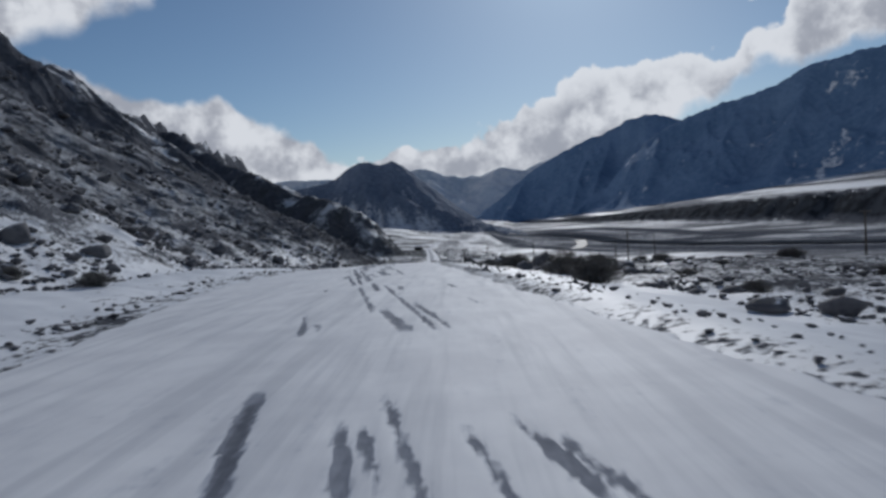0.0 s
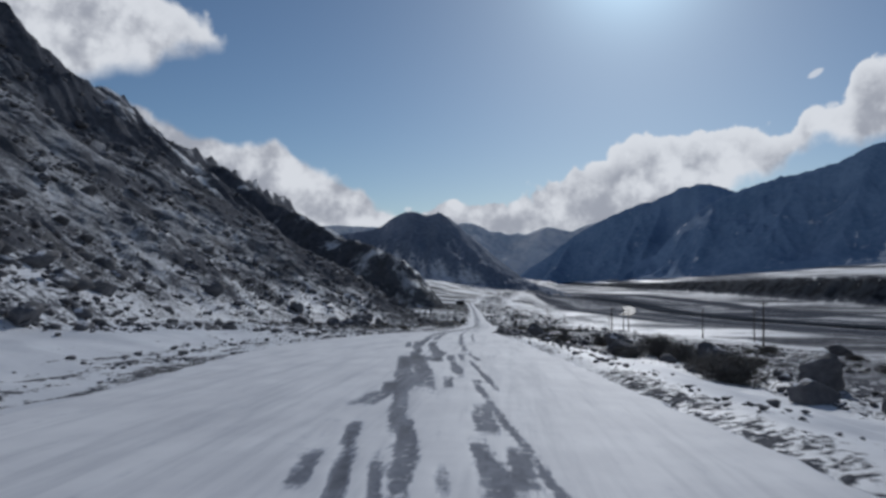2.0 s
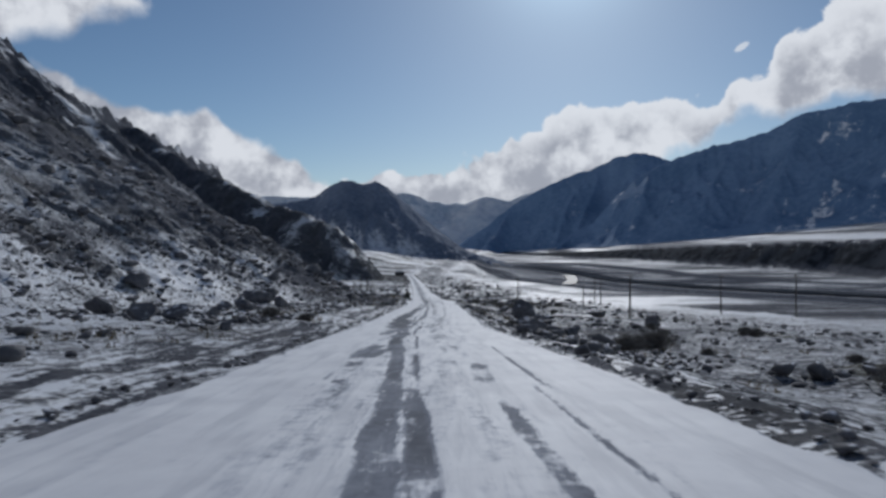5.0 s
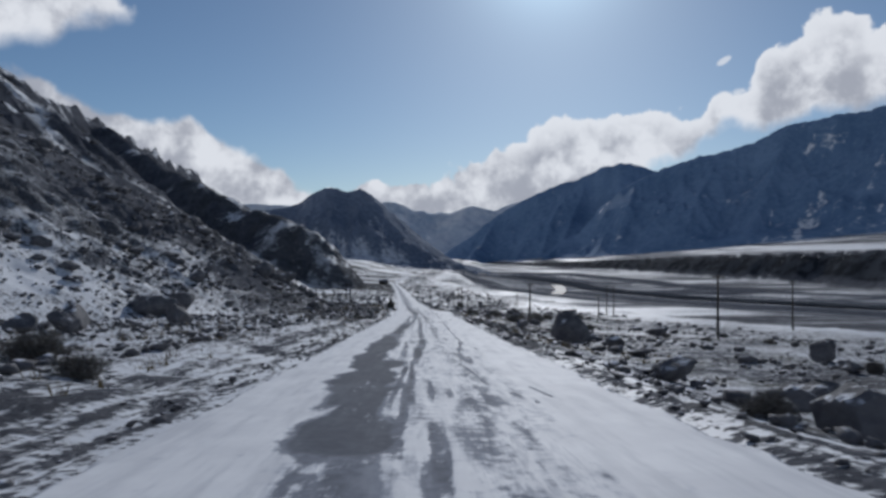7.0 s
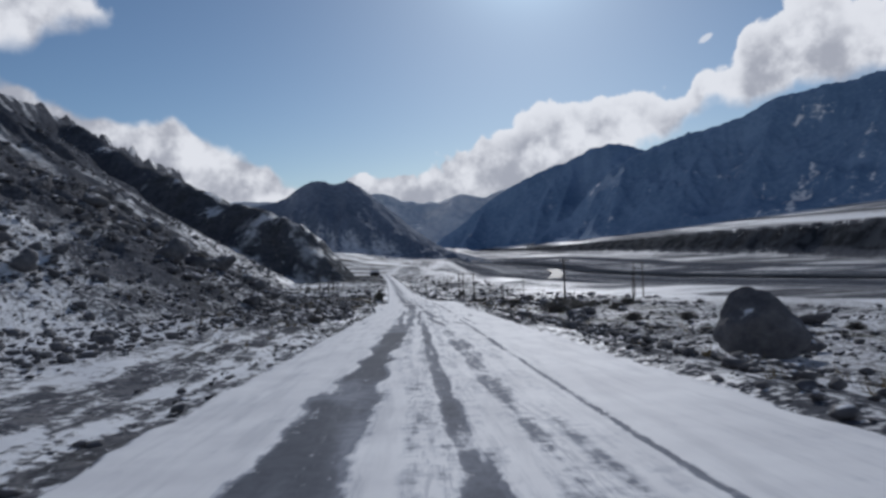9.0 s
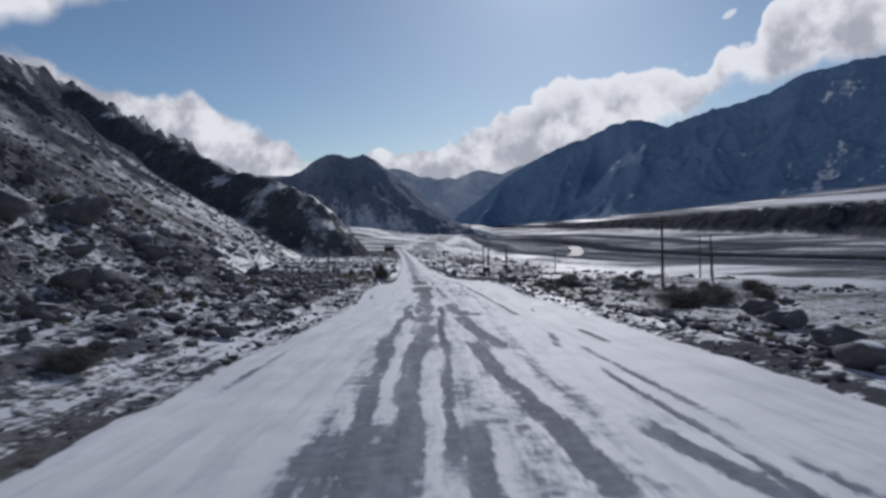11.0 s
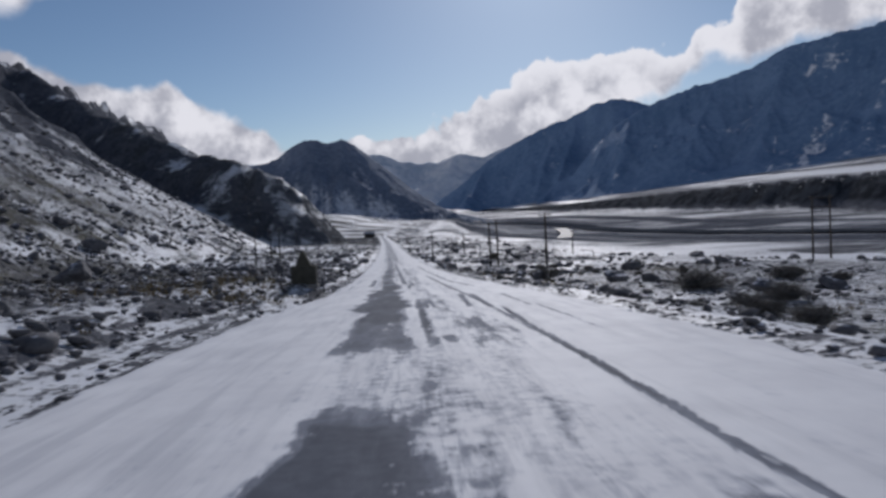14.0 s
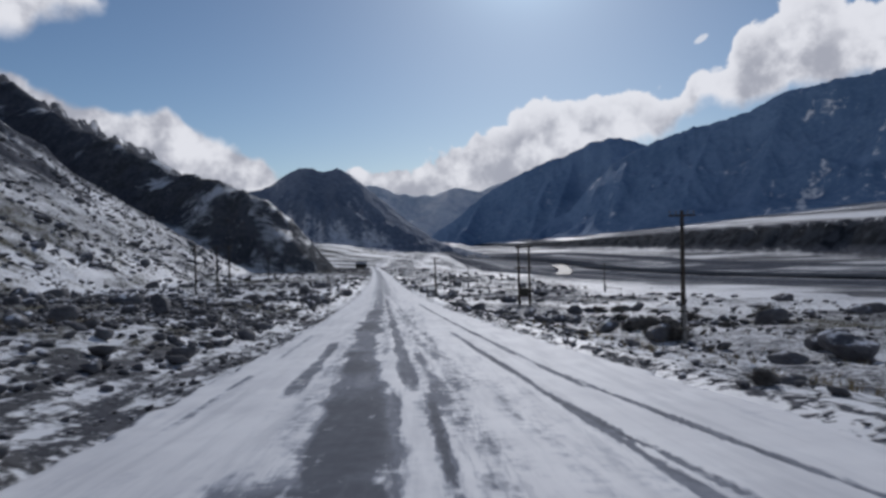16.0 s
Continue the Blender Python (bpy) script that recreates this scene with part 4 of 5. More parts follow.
river_strip("river_channel", [(208, 1250), (232, 1330), (250, 1430), (262, 1530)], 10, LOWER - 1.7, RIPPLES, "bright side channel of the river in the snow flats")


# ---- mountains ----
def heights(name, az0, az1, r0, r1, na, nr, fn, mat, label):
    A, Rr = np.meshgrid(np.radians(np.linspace(az0, az1, na)), np.linspace(r0, r1, nr))
    X, Y = Rr * np.sin(A), Rr * np.cos(A)
    Z, S = fn(X, Y, np.degrees(A), Rr)
    return tagged(grid_object(name, X, Y, Z, mat, [("snowy", S)]), label, "mountain", kind="structure")


def central(X, Y, A, Rr):
    az = [-16, -13, -11.5, -10.3, -9.1, -8.1, -7.4, -6.7, -6.3, -5.9, -5.5, -5.1, -4.6, -4.2, -3.4, -2.4, -1.2, 0.5, 2.1, 3.3, 8]
    ev = [2.0, 2.4, 2.7, 2.9, 3.15, 3.9, 4.3, 4.5, 4.42, 4.2, 4.1, 4.25, 4.35, 4.25, 3.75, 2.8, 1.8, 0.4, -0.8, -1.4, -2.4]
    rc = 2310.0
    crest = rc * np.tan(np.radians(np.interp(A, az, ev)))
    t = np.clip(1 - np.abs(Rr - rc) / 440, 0, 1)
    b = LOWER + np.interp(A, [-8, 0, 3, 6], [40, 30, 8, -12])
    big = ridged(X * 0.0075, Y * 0.0045, 6, 0.55, seed=60)
    prof = np.where(t < 0.30, t * 0.55, 0.165 + (t - 0.30) * (0.835 / 0.70))
    Z = b - 22 + (crest - b + 22) * prof + 34 * (big - 0.25) * sstep(t, 0.12, 0.5) * (1 - 0.96 * sstep(t, 0.62, 0.92)) + 4 * (ridged(X * 0.03, Y * 0.02, 4, 0.6, seed=66) - 0.2)
    Z = Z - 120 * sstep(t, 0.06, 0.0)
    side = np.tanh((A + 5.6) / 1.2)
    rib = fbm(A * 0.9 + 3.4 * t * side, t * 1.1, 5, 0.6, seed=62)
    return Z, 0.23 * (1 - sstep(t + 0.30 * rib + 0.25 * (big - 0.3), 0.10, 0.60)) - 0.05 + 0.07 * sstep(A, -6.5, -9) * rib + 0.05 * sstep(A, -6.3, -8.5)


def right_range(X, Y, A, Rr):
    """A farther ridge to the valley head and a nearer, higher one before it."""
    far_az = [-1, 1, 2.5, 4, 6.5, 9, 12.6, 14.2, 15.8, 17.6, 20, 26, 80]
    far_ev = [-1.6, -1.0, -0.06, 1.0, 2.9, 4.15, 5.45, 6.2, 6.25, 5.75, 5.0, 4.0, 3.0]
    near_az = [4, 8, 10.6, 12.2, 13, 14, 15.7, 17.7, 20, 22.3, 23.7, 25.8, 27.1, 29.1, 31.3, 33.5, 38, 50, 65, 80]
    near_ev = [-3, -1.6, 0.3, 1.3, 2.3, 3.25, 4.6, 5.7, 6.4, 6.85, 7.3, 8.2, 8.6, 8.9, 9.2, 9.6, 10.2, 11, 10, 9]
    fall = ridged(A * 0.30 - Rr * 0.0016, Rr * 0.0007, 3, 0.45, seed=84)
    big = ridged(X * 0.0045, Y * 0.0034, 6, 0.60, seed=80)
    jag = 9 * fbm(A * 1.6, A * 0 + 3.0, 5, 0.6, seed=92)
    found = []
    for rc, az, ev, foot_az, foot_r, foot_z in (
        (3950.0, far_az, far_ev, [-1, 5, 13, 20, 80], [3600, 3400, 3250, 3150, 3100], [-80, -74, -50, -20, 0]),
        (3450.0, near_az, near_ev, [4, 13, 20, 33, 50, 80], [3260, 2960, 2830, 2740, 2600, 2400], [-80, -14, 34, 58, 66, 70]),
    ):
        crest = rc * np.tan(np.radians(np.interp(A, az, ev))) + jag
        r0, foot = np.interp(A, foot_az, foot_r), np.interp(A, foot_az, foot_z)
        t = np.clip((Rr - r0) / (rc - r0), 0, 1.6)
        body = (60 * (fall - 0.3) + 30 * (big - 0.25)) * sstep(t, 0.03, 0.35) * (1 - 0.92 * sstep(t, 0.7, 1.0))
        Z = foot - 30 + (crest - foot + 30) * np.where(t < 1, t ** 1.12, 1 - 1.2 * (t - 1)) + body - 0.6 * np.maximum(r0 - Rr, 0)
        found.append((np.where(t > 1.55, -200, Z), t))
    (z1, t1), (z2, t2) = found
    t = np.where(z2 > z1, t2, t1)
    chute = 1 - np.abs(vnoise(A * 0.55 - Rr * 0.0028 + 0.5 * fbm(A * 0.9, Rr * 0.003, 3), Rr * 0.0006, 88))
    chute = sstep(chute, 0.88, 0.98) * sstep(fbm(A * 0.5, Rr * 0.006, 3, seed=90), 0.10, 0.35)
    dust = 0.05 * sstep(A, 22, 30) * sstep(t, 0.75, 1.0) + 0.10 * sstep(A, 18, 31) * sstep(t, 0.45, 0.05)
    return np.maximum(z1, z2), dust + 0.12 * chute


def back_range(X, Y, A, Rr):
    az = [-30, -12, -6, -1.8, 0, 2.2, 4, 5.8, 9, 14, 20]
    ev = [3, 3.2, 3.4, 3.5, 3.0, 2.7, 3.2, 2.9, 4, 4, 4]
    rc = 4720.0
    crest = rc * np.tan(np.radians(np.interp(A, az, ev)))
    t = np.clip((Rr - 4100) / 620, 0, 1.2)
    big = ridged(X * 0.004, Y * 0.004, 6, 0.55, seed=100)
    return -90 + (crest + 90) * np.where(t < 1, t, 2 - t) + 70 * (big - 0.3) * (1 - 0.7 * sstep(t, 0.8, 1)), np.zeros_like(X)


heights("central_peak", -16, 8, 1760, 2700, 240, 120, central, PEAK, "dark twin-topped rocky peak, its rock tinted blue for haze, above snowy aprons")
heights("right_range", -1, 80, 2300, 4400, 620, 210, right_range, RANGE, "long dark forested range, blue haze put into its colour, with thin snow streaks")
heights("back_range", -24, 20, 4100, 4860, 160, 40, back_range, FAR, "snowy range far up the valley, its rock colour paled for haze")


# ---- stones ----
def stone_bm(seed, squash, detail):
    """An angular boulder about 1 wide, resting on z = 0."""
    rnd = random.Random(seed)
    bm = bmesh.new()
    bmesh.ops.create_icosphere(bm, subdivisions=detail, radius=0.5)
    cuts = [(Vector((rnd.uniform(-1, 1), rnd.uniform(-1, 1), rnd.uniform(-0.5, 1))).normalized(), rnd.uniform(0.13, 0.31)) for _ in range(9)]
    for v in bm.verts:
        c = v.co.copy()
        for d, k in cuts:
            over = c.dot(d) - k
            if over > 0:
                c -= d * over * 0.92
        c *= 1 + 0.16 * noise.noise(c * 4 + Vector((seed, 0, 0))) + 0.05 * noise.noise(c * 13 + Vector((0, seed, 0)))
        v.co = Vector((c.x, c.y, c.z * squash))
    low = min(v.co.z for v in bm.verts)
    wide = max(v.co.x for v in bm.verts) - min(v.co.x for v in bm.verts)
    high = max(v.co.z for v in bm.verts) - low
    for v in bm.verts:
        v.co = Vector((v.co.x / wide, v.co.y / wide, (v.co.z - low) / high))
    return bm


def ground_at(x, y):
    return float(land(np.array([x]), np.array([y]))[0][0])


KINDS = []
for k in range(7):
    me = bpy.data.meshes.new("boulder")
    bmk = stone_bm(k * 3.7 + 1, 0.8, 3)
    bmk.to_mesh(me)
    bmk.free()
    me.materials.append(STONE)
    me.polygons.foreach_set("use_smooth", [False] * len(me.polygons))
    KINDS.append(me)


def boulder(x, y, wide, high, side):
    rnd = random.Random(int(x * 31 + y * 17))
    ob = new("boulder", KINDS[rnd.randrange(len(KINDS))])
    ob.matrix_world = Matrix.Translation((x, y, ground_at(x, y) - 0.14 * high)) @ Euler((0, 0, rnd.uniform(0, 6.28))).to_matrix().to_4x4() @ Matrix.Diagonal((wide, wide * rnd.uniform(0.8, 1.1), high * 1.15, 1))
    size = "large" if wide > 2.6 else "medium" if wide > 1.2 else "small"
    return tagged(ob, f"{size} dark angular boulder on the {side}", "boulder", f"boulders on the {side}")


for spot in (
    (1.2, 31.9, 0.27, 0.16),
    (7.7, 45.5, 1.87, 1.09),
    (5.2, 56.2, 1.05, 0.70),
    (7.3, 60.4, 2.60, 1.40),
    (9.3, 80.1, 1.97, 1.15),
    (4.3, 82.1, 2.09, 1.04),
    (6.4, 95.6, 2.20, 1.32),
    (-3.5, 107.1, 0.48, 0.29),
    (31.4, 112.6, 2.65, 1.33),
    (-3.7, 121.1, 0.68, 0.41),
    (-2.0, 130.1, 1.31, 0.79),
    (0.4, 137.0, 0.99, 0.60),
    (2.2, 139.1, 1.94, 0.85),
    (-1.3, 141.4, 1.35, 0.77),
    (-3.2, 146.4, 0.63, 0.27),
    (10.2, 150.2, 1.76, 0.59),
    (3.9, 161.3, 1.41, 0.53),
    (15.3, 161.8, 2.35, 1.41),
    (-3.3, 163.8, 0.36, 0.16),
    (-2.7, 164.2, 0.30, 0.17),
    (3.9, 166.0, 1.23, 0.51),
    (6.0, 174.4, 1.89, 0.81),
):
    boulder(*spot, "open verge")
for spot in (
    (6.0, 180.8, 1.58, 0.79),
    (18.6, 202.3, 2.55, 1.12),
    (3.5, 209.3, 1.25, 0.62),
    (4.1, 214.6, 1.73, 0.74),
    (7.6, 223.6, 1.61, 0.81),
    (10.5, 260.1, 1.89, 1.13),
    (9.4, 274.6, 2.16, 1.08),
    (16.1, 280.2, 2.05, 0.73),
    (4.5, 297.8, 0.95, 0.48),
    (8.8, 300.8, 2.48, 1.24),
    (9.3, 303.8, 1.91, 0.96),
    (2.8, 307.1, 1.79, 0.90),
    (2.1, 314.4, 2.11, 0.88),
    (19.0, 444.6, 2.21, 1.43),
):
    boulder(*spot, "open verge")
for spot in (
    (-22.1, 59.9, 1.61, 0.89),
    (-19.1, 70.3, 0.40, 0.20),
    (-29.2, 78.6, 2.31, 1.16),
    (-34.0, 98.0, 1.25, 0.75),
    (-18.1, 118.9, 0.94, 0.47),
    (-25.2, 128.1, 1.76, 1.05),
    (-24.7, 131.6, 2.12, 1.07),
    (-24.0, 136.1, 1.30, 0.78),
    (-32.7, 138.6, 2.33, 1.40),
    (-25.6, 152.4, 1.70, 1.02),
    (-28.4, 153.7, 1.58, 0.95),
    (-27.6, 157.2, 2.27, 1.36),
    (-40.6, 162.1, 2.64, 1.58),
    (-40.5, 165.0, 2.88, 1.73),
    (-26.0, 170.0, 3.12, 1.56),
    (-32.5, 182.6, 4.23, 1.74),
    (-31.9, 186.7, 2.43, 1.46),
    (-17.7, 201.3, 0.53, 0.32),
    (-23.3, 214.7, 1.59, 0.96),
    (-16.2, 220.9, 0.63, 0.38),
    (-24.4, 230.6, 1.98, 0.99),
    (-18.4, 275.7, 0.71, 0.27),
):
    boulder(*spot, "bench under the scree")
for spot in (
    (-35.4, 295.0, 3.15, 1.89),
    (-23.4, 300.6, 1.09, 0.63),
    (-22.2, 309.0, 1.56, 0.94),
    (-21.4, 341.0, 1.59, 0.60),
):
    boulder(*spot, "bench under the scree")


def domed_boulder(x, y, wide, high):
    """A big boulder that narrows to a blunt top, with cracked faces."""
    bm = stone_bm(41.3, 0.9, 4)
    for v in bm.verts:
        k = 1.12 - 0.62 * v.co.z ** 1.3
        a = math.atan2(v.co.y, v.co.x)
        k *= 1 + 0.05 * math.sin(3 * a + 1) + 0.05 * noise.noise(v.co * 5)
        v.co = Vector((v.co.x * k * wide, v.co.y * k * wide * 0.9, v.co.z * high))
    ob = part("boulder", bm, STONE, None)
    ob.matrix_world = Matrix.Translation((x, y, ground_at(x, y) - 0.12))
    return tagged(ob, "large dark domed boulder standing on the open verge", "boulder", "boulders on the open verge")


domed_boulder(3.6, 179.5, 3.3, 2.75)


# rubble that nobody could count
def rubble(name, count, seed, place, sizes, label):
    rnd = np.random.RandomState(seed)
    shapes = []
    for k in range(6):
        bmr = stone_bm(100 + k * 5.3, 0.75, 2 if k < 3 else 1)
        bmr.verts.ensure_lookup_table()
        shapes.append((np.array([v.co[:] for v in bmr.verts]), np.array([[v.index for v in f.verts] for f in bmr.faces])))
        bmr.free()
    x, y = place(rnd, count)
    z = land(x, y)[0]
    s = sizes[0] * np.exp(rnd.normal(0, 0.55, count)).clip(0.3, sizes[1] / sizes[0])
    V, Fc, base = [], [], 0
    for i in range(count):
        v, f = shapes[(0 if s[i] > 0.8 else 3) + rnd.randint(3)]
        a, h = rnd.uniform(0, 6.28), rnd.uniform(0.45, 0.8)
        c, d = math.cos(a), math.sin(a)
        q = np.stack([v[:, 0] * c - v[:, 1] * d, v[:, 0] * d + v[:, 1] * c, (v[:, 2] - 0.22) * h], 1) * s[i] + (x[i], y[i], z[i])
        V.append(q), Fc.append(f + base)
        base += len(v)
    V, Fc = np.concatenate(V), np.concatenate(Fc)
    me = bpy.data.meshes.new(name)
    me.vertices.add(len(V))
    me.vertices.foreach_set("co", V.astype(np.float32).ravel())
    me.loops.add(Fc.size)
    me.loops.foreach_set("vertex_index", Fc.astype(np.int32).ravel())
    me.polygons.add(len(Fc))
    me.polygons.foreach_set("loop_start", np.arange(0, Fc.size, 3, dtype=np.int32))
    me.update(calc_edges=True)
    me.materials.append(STONE)
    return tagged(new(name, me), label, "rubble", kind="stuff")


def patchy(rnd, n, draw):
    """Places that gather in drifts."""
    x, y = draw(rnd, n * 4)
    keep = (fbm(x * 0.11, y * 0.11, 3, seed=77) + rnd.uniform(-0.5, 0.5, n * 4)) > 0.08
    x, y = x[keep], y[keep]
    return x[:n], y[:n]


def right_verge(rnd, n):
    def draw(r, m):
        y = r.uniform(-5, 345, m)
        return road_x(y) + np.interp(y, RIGHT_Y, RIGHT_X) + 1.2 + 42 * r.uniform(0, 1, m) ** 1.7 + 6.0 * sstep(y, 90, 65), y
    return patchy(rnd, n, draw)


def left_bench(rnd, n):
    def draw(r, m):
        y = r.uniform(-5, 360, m)
        return road_x(y) + np.interp(y, LEFT_Y, LEFT_X) - 1.6 - 45 * r.uniform(0, 1, m) ** 1.3 - 4.0 * sstep(y, 85, 65) - 3.2 * sstep(y, 80, 95) * sstep(y, 205, 185), y
    return patchy(rnd, n, draw)


def scree(rnd, n):
    def draw(r, m):
        y = r.uniform(10, 640, m)
        return road_x(y) - np.interp(y, TOE_Y, TOE_D) - 150 * r.uniform(0, 1, m) ** 1.4, y
    return patchy(rnd, n, draw)


def far_scree(rnd, n):
    def draw(r, m):
        y = r.uniform(40, 720, m)
        return road_x(y) - np.interp(y, TOE_Y, TOE_D) - 4 - 150 * r.uniform(0, 1, m) ** 1.2, y
    return patchy(rnd, n, draw)


def valley_flat(rnd, n):
    def draw(r, m):
        y = 320 + 700 * r.uniform(0, 1, m) ** 1.5
        side = np.where(r.uniform(0, 1, m) < 0.6, -1, 1)
        return road_x(y) + side * (6 + 60 * r.uniform(0, 1, m) ** 1.3), y
    return patchy(rnd, n, draw)


def block_field(rnd, n):
    y = rnd.uniform(125, 325, n) + 40 * rnd.uniform(0, 1, n) * (rnd.uniform(0, 1, n) < 0.3)
    depth = 42 * rnd.uniform(0, 1, n) ** 1.2
    return road_x(y) + np.interp(y, LEFT_Y, LEFT_X) - 1.2 - 2.0 * np.abs(vnoise(y * 0.15, y * 0 + 4.0)) - 5 * sstep(y, 130, 110) - 3.0 * sstep(y, 205, 185) - depth, y


def edges(rnd, n):
    y = rnd.uniform(-2, 330, n)
    left = rnd.uniform(0, 1, n) < 0.5
    off = 0.15 + np.abs(rnd.normal(0, 0.7, n)) + 1.5 * sstep(y, 90, 70) * rnd.uniform(0, 1, n)
    return road_x(y) + np.where(left, np.interp(y, LEFT_Y, LEFT_X) - off, np.interp(y, RIGHT_Y, RIGHT_X) + off), y


rubble("verge_rubble", 8000, 1, right_verge, (0.20, 1.3), "dark snow-dusted stones strewn over the bench")
rubble("bench_rubble", 9000, 2, left_bench, (0.21, 0.8), "dark snow-dusted rubble below the scree")
rubble("block_field", 12000, 9, block_field, (0.19, 0.8), "dense field of dark snow-topped blocks beside the road")
rubble("scree_rubble", 12000, 3, scree, (0.38, 1.8), "dark rock debris lying on the snowy scree")
rubble("valley_rubble", 3400, 8, valley_flat, (0.6, 2.4), "dark stones and low scrub dotting the snowy flats")
rubble("hillside_rubble", 7000, 6, far_scree, (0.85, 3.6), "dark blocks scattered down the snowy hillside")
rubble("edge_gravel", 2600, 4, edges, (0.10, 0.3), "loose gravel thrown along both road edges")


# ---- shrubs and dry grass ----
def tuft_mesh(seed, stems, lean, thin, fork):
    """Two meshes of a bush: its stems and its fine twigs."""
    rnd = random.Random(seed)
    sets = {"wood": ([], []), "crown": ([], [])}

    def blade(key, a, b, w0):
        V, Fc = sets[key]
        d = (b - a).normalized()
        s = d.cross(Vector((rnd.uniform(-1, 1), rnd.uniform(-1, 1), rnd.uniform(-1, 1)))).normalized() * w0
        k = len(V)
        V.extend([a - s, a + s, b + s * 0.35, b - s * 0.35])
        Fc.append((k, k + 1, k + 2, k + 3))

    for _ in range(stems):
        az_, ti = rnd.uniform(0, 6.283), rnd.uniform(0.05, lean)
        base = Vector((rnd.gauss(0, 0.13), rnd.gauss(0, 0.13), 0))
        d = Vector((math.sin(ti) * math.cos(az_), math.sin(ti) * math.sin(az_), math.cos(ti)))
        ln = rnd.uniform(0.3, 0.62)
        mid = base + d * ln * 0.5 + Vector((rnd.gauss(0, 0.04), rnd.gauss(0, 0.04), 0.04))
        tip = base + d * ln + Vector((rnd.gauss(0, 0.05), rnd.gauss(0, 0.05), rnd.uniform(0.0, 0.12)))
        blade("wood", base, mid, thin), blade("wood", mid, tip, thin * 0.8)
        for _ in range(fork):
            p0 = mid.lerp(tip, rnd.uniform(0.0, 0.95))
            blade("crown", p0, p0 + Vector((rnd.gauss(0, 0.09), rnd.gauss(0, 0.09), rnd.uniform(-0.03, 0.14))), thin * 0.6)
    made = []
    for key, (V, Fc) in sets.items():
        me = bpy.data.meshes.new(key)
        me.from_pydata([v[:] for v in V], [], Fc)
        me.materials.append(TWIG)
        made.append(me)
    return made


BUSHES = [tuft_mesh(10 + k, 260, 1.35, 0.0085, 12) for k in range(4)]


def shrub(x, y, wide, high):
    rnd = random.Random(int(x * 13 + y * 29))
    ob = thing("shrub", Matrix.Translation((x, y, ground_at(x, y) - 0.03)) @ Euler((0, 0, rnd.uniform(0, 6.28))).to_matrix().to_4x4(), "leafless grey-brown roadside shrub in thin snow", "shrub", "shrubs beside the road")
    ob.scale = (wide, wide, high * 1.5)
    for me in BUSHES[rnd.randrange(4)]:
        new(me.name.split(".")[0], me).parent = ob
    return ob


for spot in (
    (6.0, 31.8, 2.31, 1.36),
    (7.1, 37.5, 1.80, 0.90),
    (6.4, 43.4, 2.60, 1.60),
    (7.6, 50.6, 1.50, 0.95),
    (4.9, 62.6, 2.60, 1.30),
    (5.2, 67.4, 1.51, 0.54),
    (6.8, 77.7, 1.89, 1.13),
    (7.0, 84.9, 2.60, 1.56),
    (1.9, 122.2, 1.72, 1.03),
    (3.9, 124.0, 2.11, 1.27),
    (-3.2, 131.0, 0.89, 0.53),
    (-17.3, 135.9, 1.21, 0.61),
    (-21.1, 141.2, 2.22, 1.01),
    (4.2, 168.1, 0.88, 0.53),
    (-15.9, 199.4, 1.14, 0.46),
    (5.6, 228.7, 3.18, 1.24),
    (9.2, 232.8, 3.01, 1.09),
    (6.9, 268.2, 2.01, 0.84),
    (8.9, 282.6, 3.56, 1.11),
    (-3.7, 283.8, 0.55, 0.33),
    (18.6, 290.1, 2.88, 1.03),
):
    shrub(*spot)

rs_ = random.Random(21)
for k in range(92):
    yy = rs_.uniform(6, 135) if k < 42 else rs_.uniform(135, 330) if k < 64 else rs_.uniform(235, 350)
    xx = float(road_x(yy)) + rs_.uniform(10.5, 34) * (1 if k % 9 or k > 63 else -1)
    s = rs_.uniform(0.6, 1.7) if k < 64 else rs_.uniform(0.9, 2.2)
    shrub(xx, yy, s, s * rs_.uniform(0.4, 0.62))

grass_v, grass_f = [], []
rg = random.Random(5)
for k in range(2100):
    if k >= 1500:
        yy = rg.uniform(266, 312)
        xx = float(road_x(yy)) - 5.5 - abs(rg.gauss(0, 5))
    elif k % 5 < 3:
        yy = rg.uniform(70, 330)
        xx = float(road_x(yy)) + 6.5 + abs(rg.gauss(0, 9))
    else:
        yy = rg.uniform(90, 330)
        xx = float(road_x(yy)) - 6.5 - abs(rg.gauss(0, 9))
    if fbm(np.array([xx * 0.08]), np.array([yy * 0.08]), 3, seed=91)[0] < 0.02:
        continue
    zz = ground_at(xx, yy)
    for _ in range(9):
        a, ln = rg.uniform(0, 6.28), rg.uniform(0.15, 0.42)
        bx, by = xx + rg.gauss(0, 0.10), yy + rg.gauss(0, 0.10)
        tx_, ty_ = bx + math.cos(a) * ln * 0.5, by + math.sin(a) * ln * 0.5
        q = len(grass_v)
        grass_v += [(bx - 0.012, by, zz - 0.03), (bx + 0.012, by, zz - 0.03), (tx_, ty_, zz + ln)]
        grass_f.append((q, q + 1, q + 2))
tagged(mesh_object("dry_grass", grass_v, grass_f, STRAW, smooth=False), "dry straw-coloured grass poking through thin snow", "grass", kind="stuff")


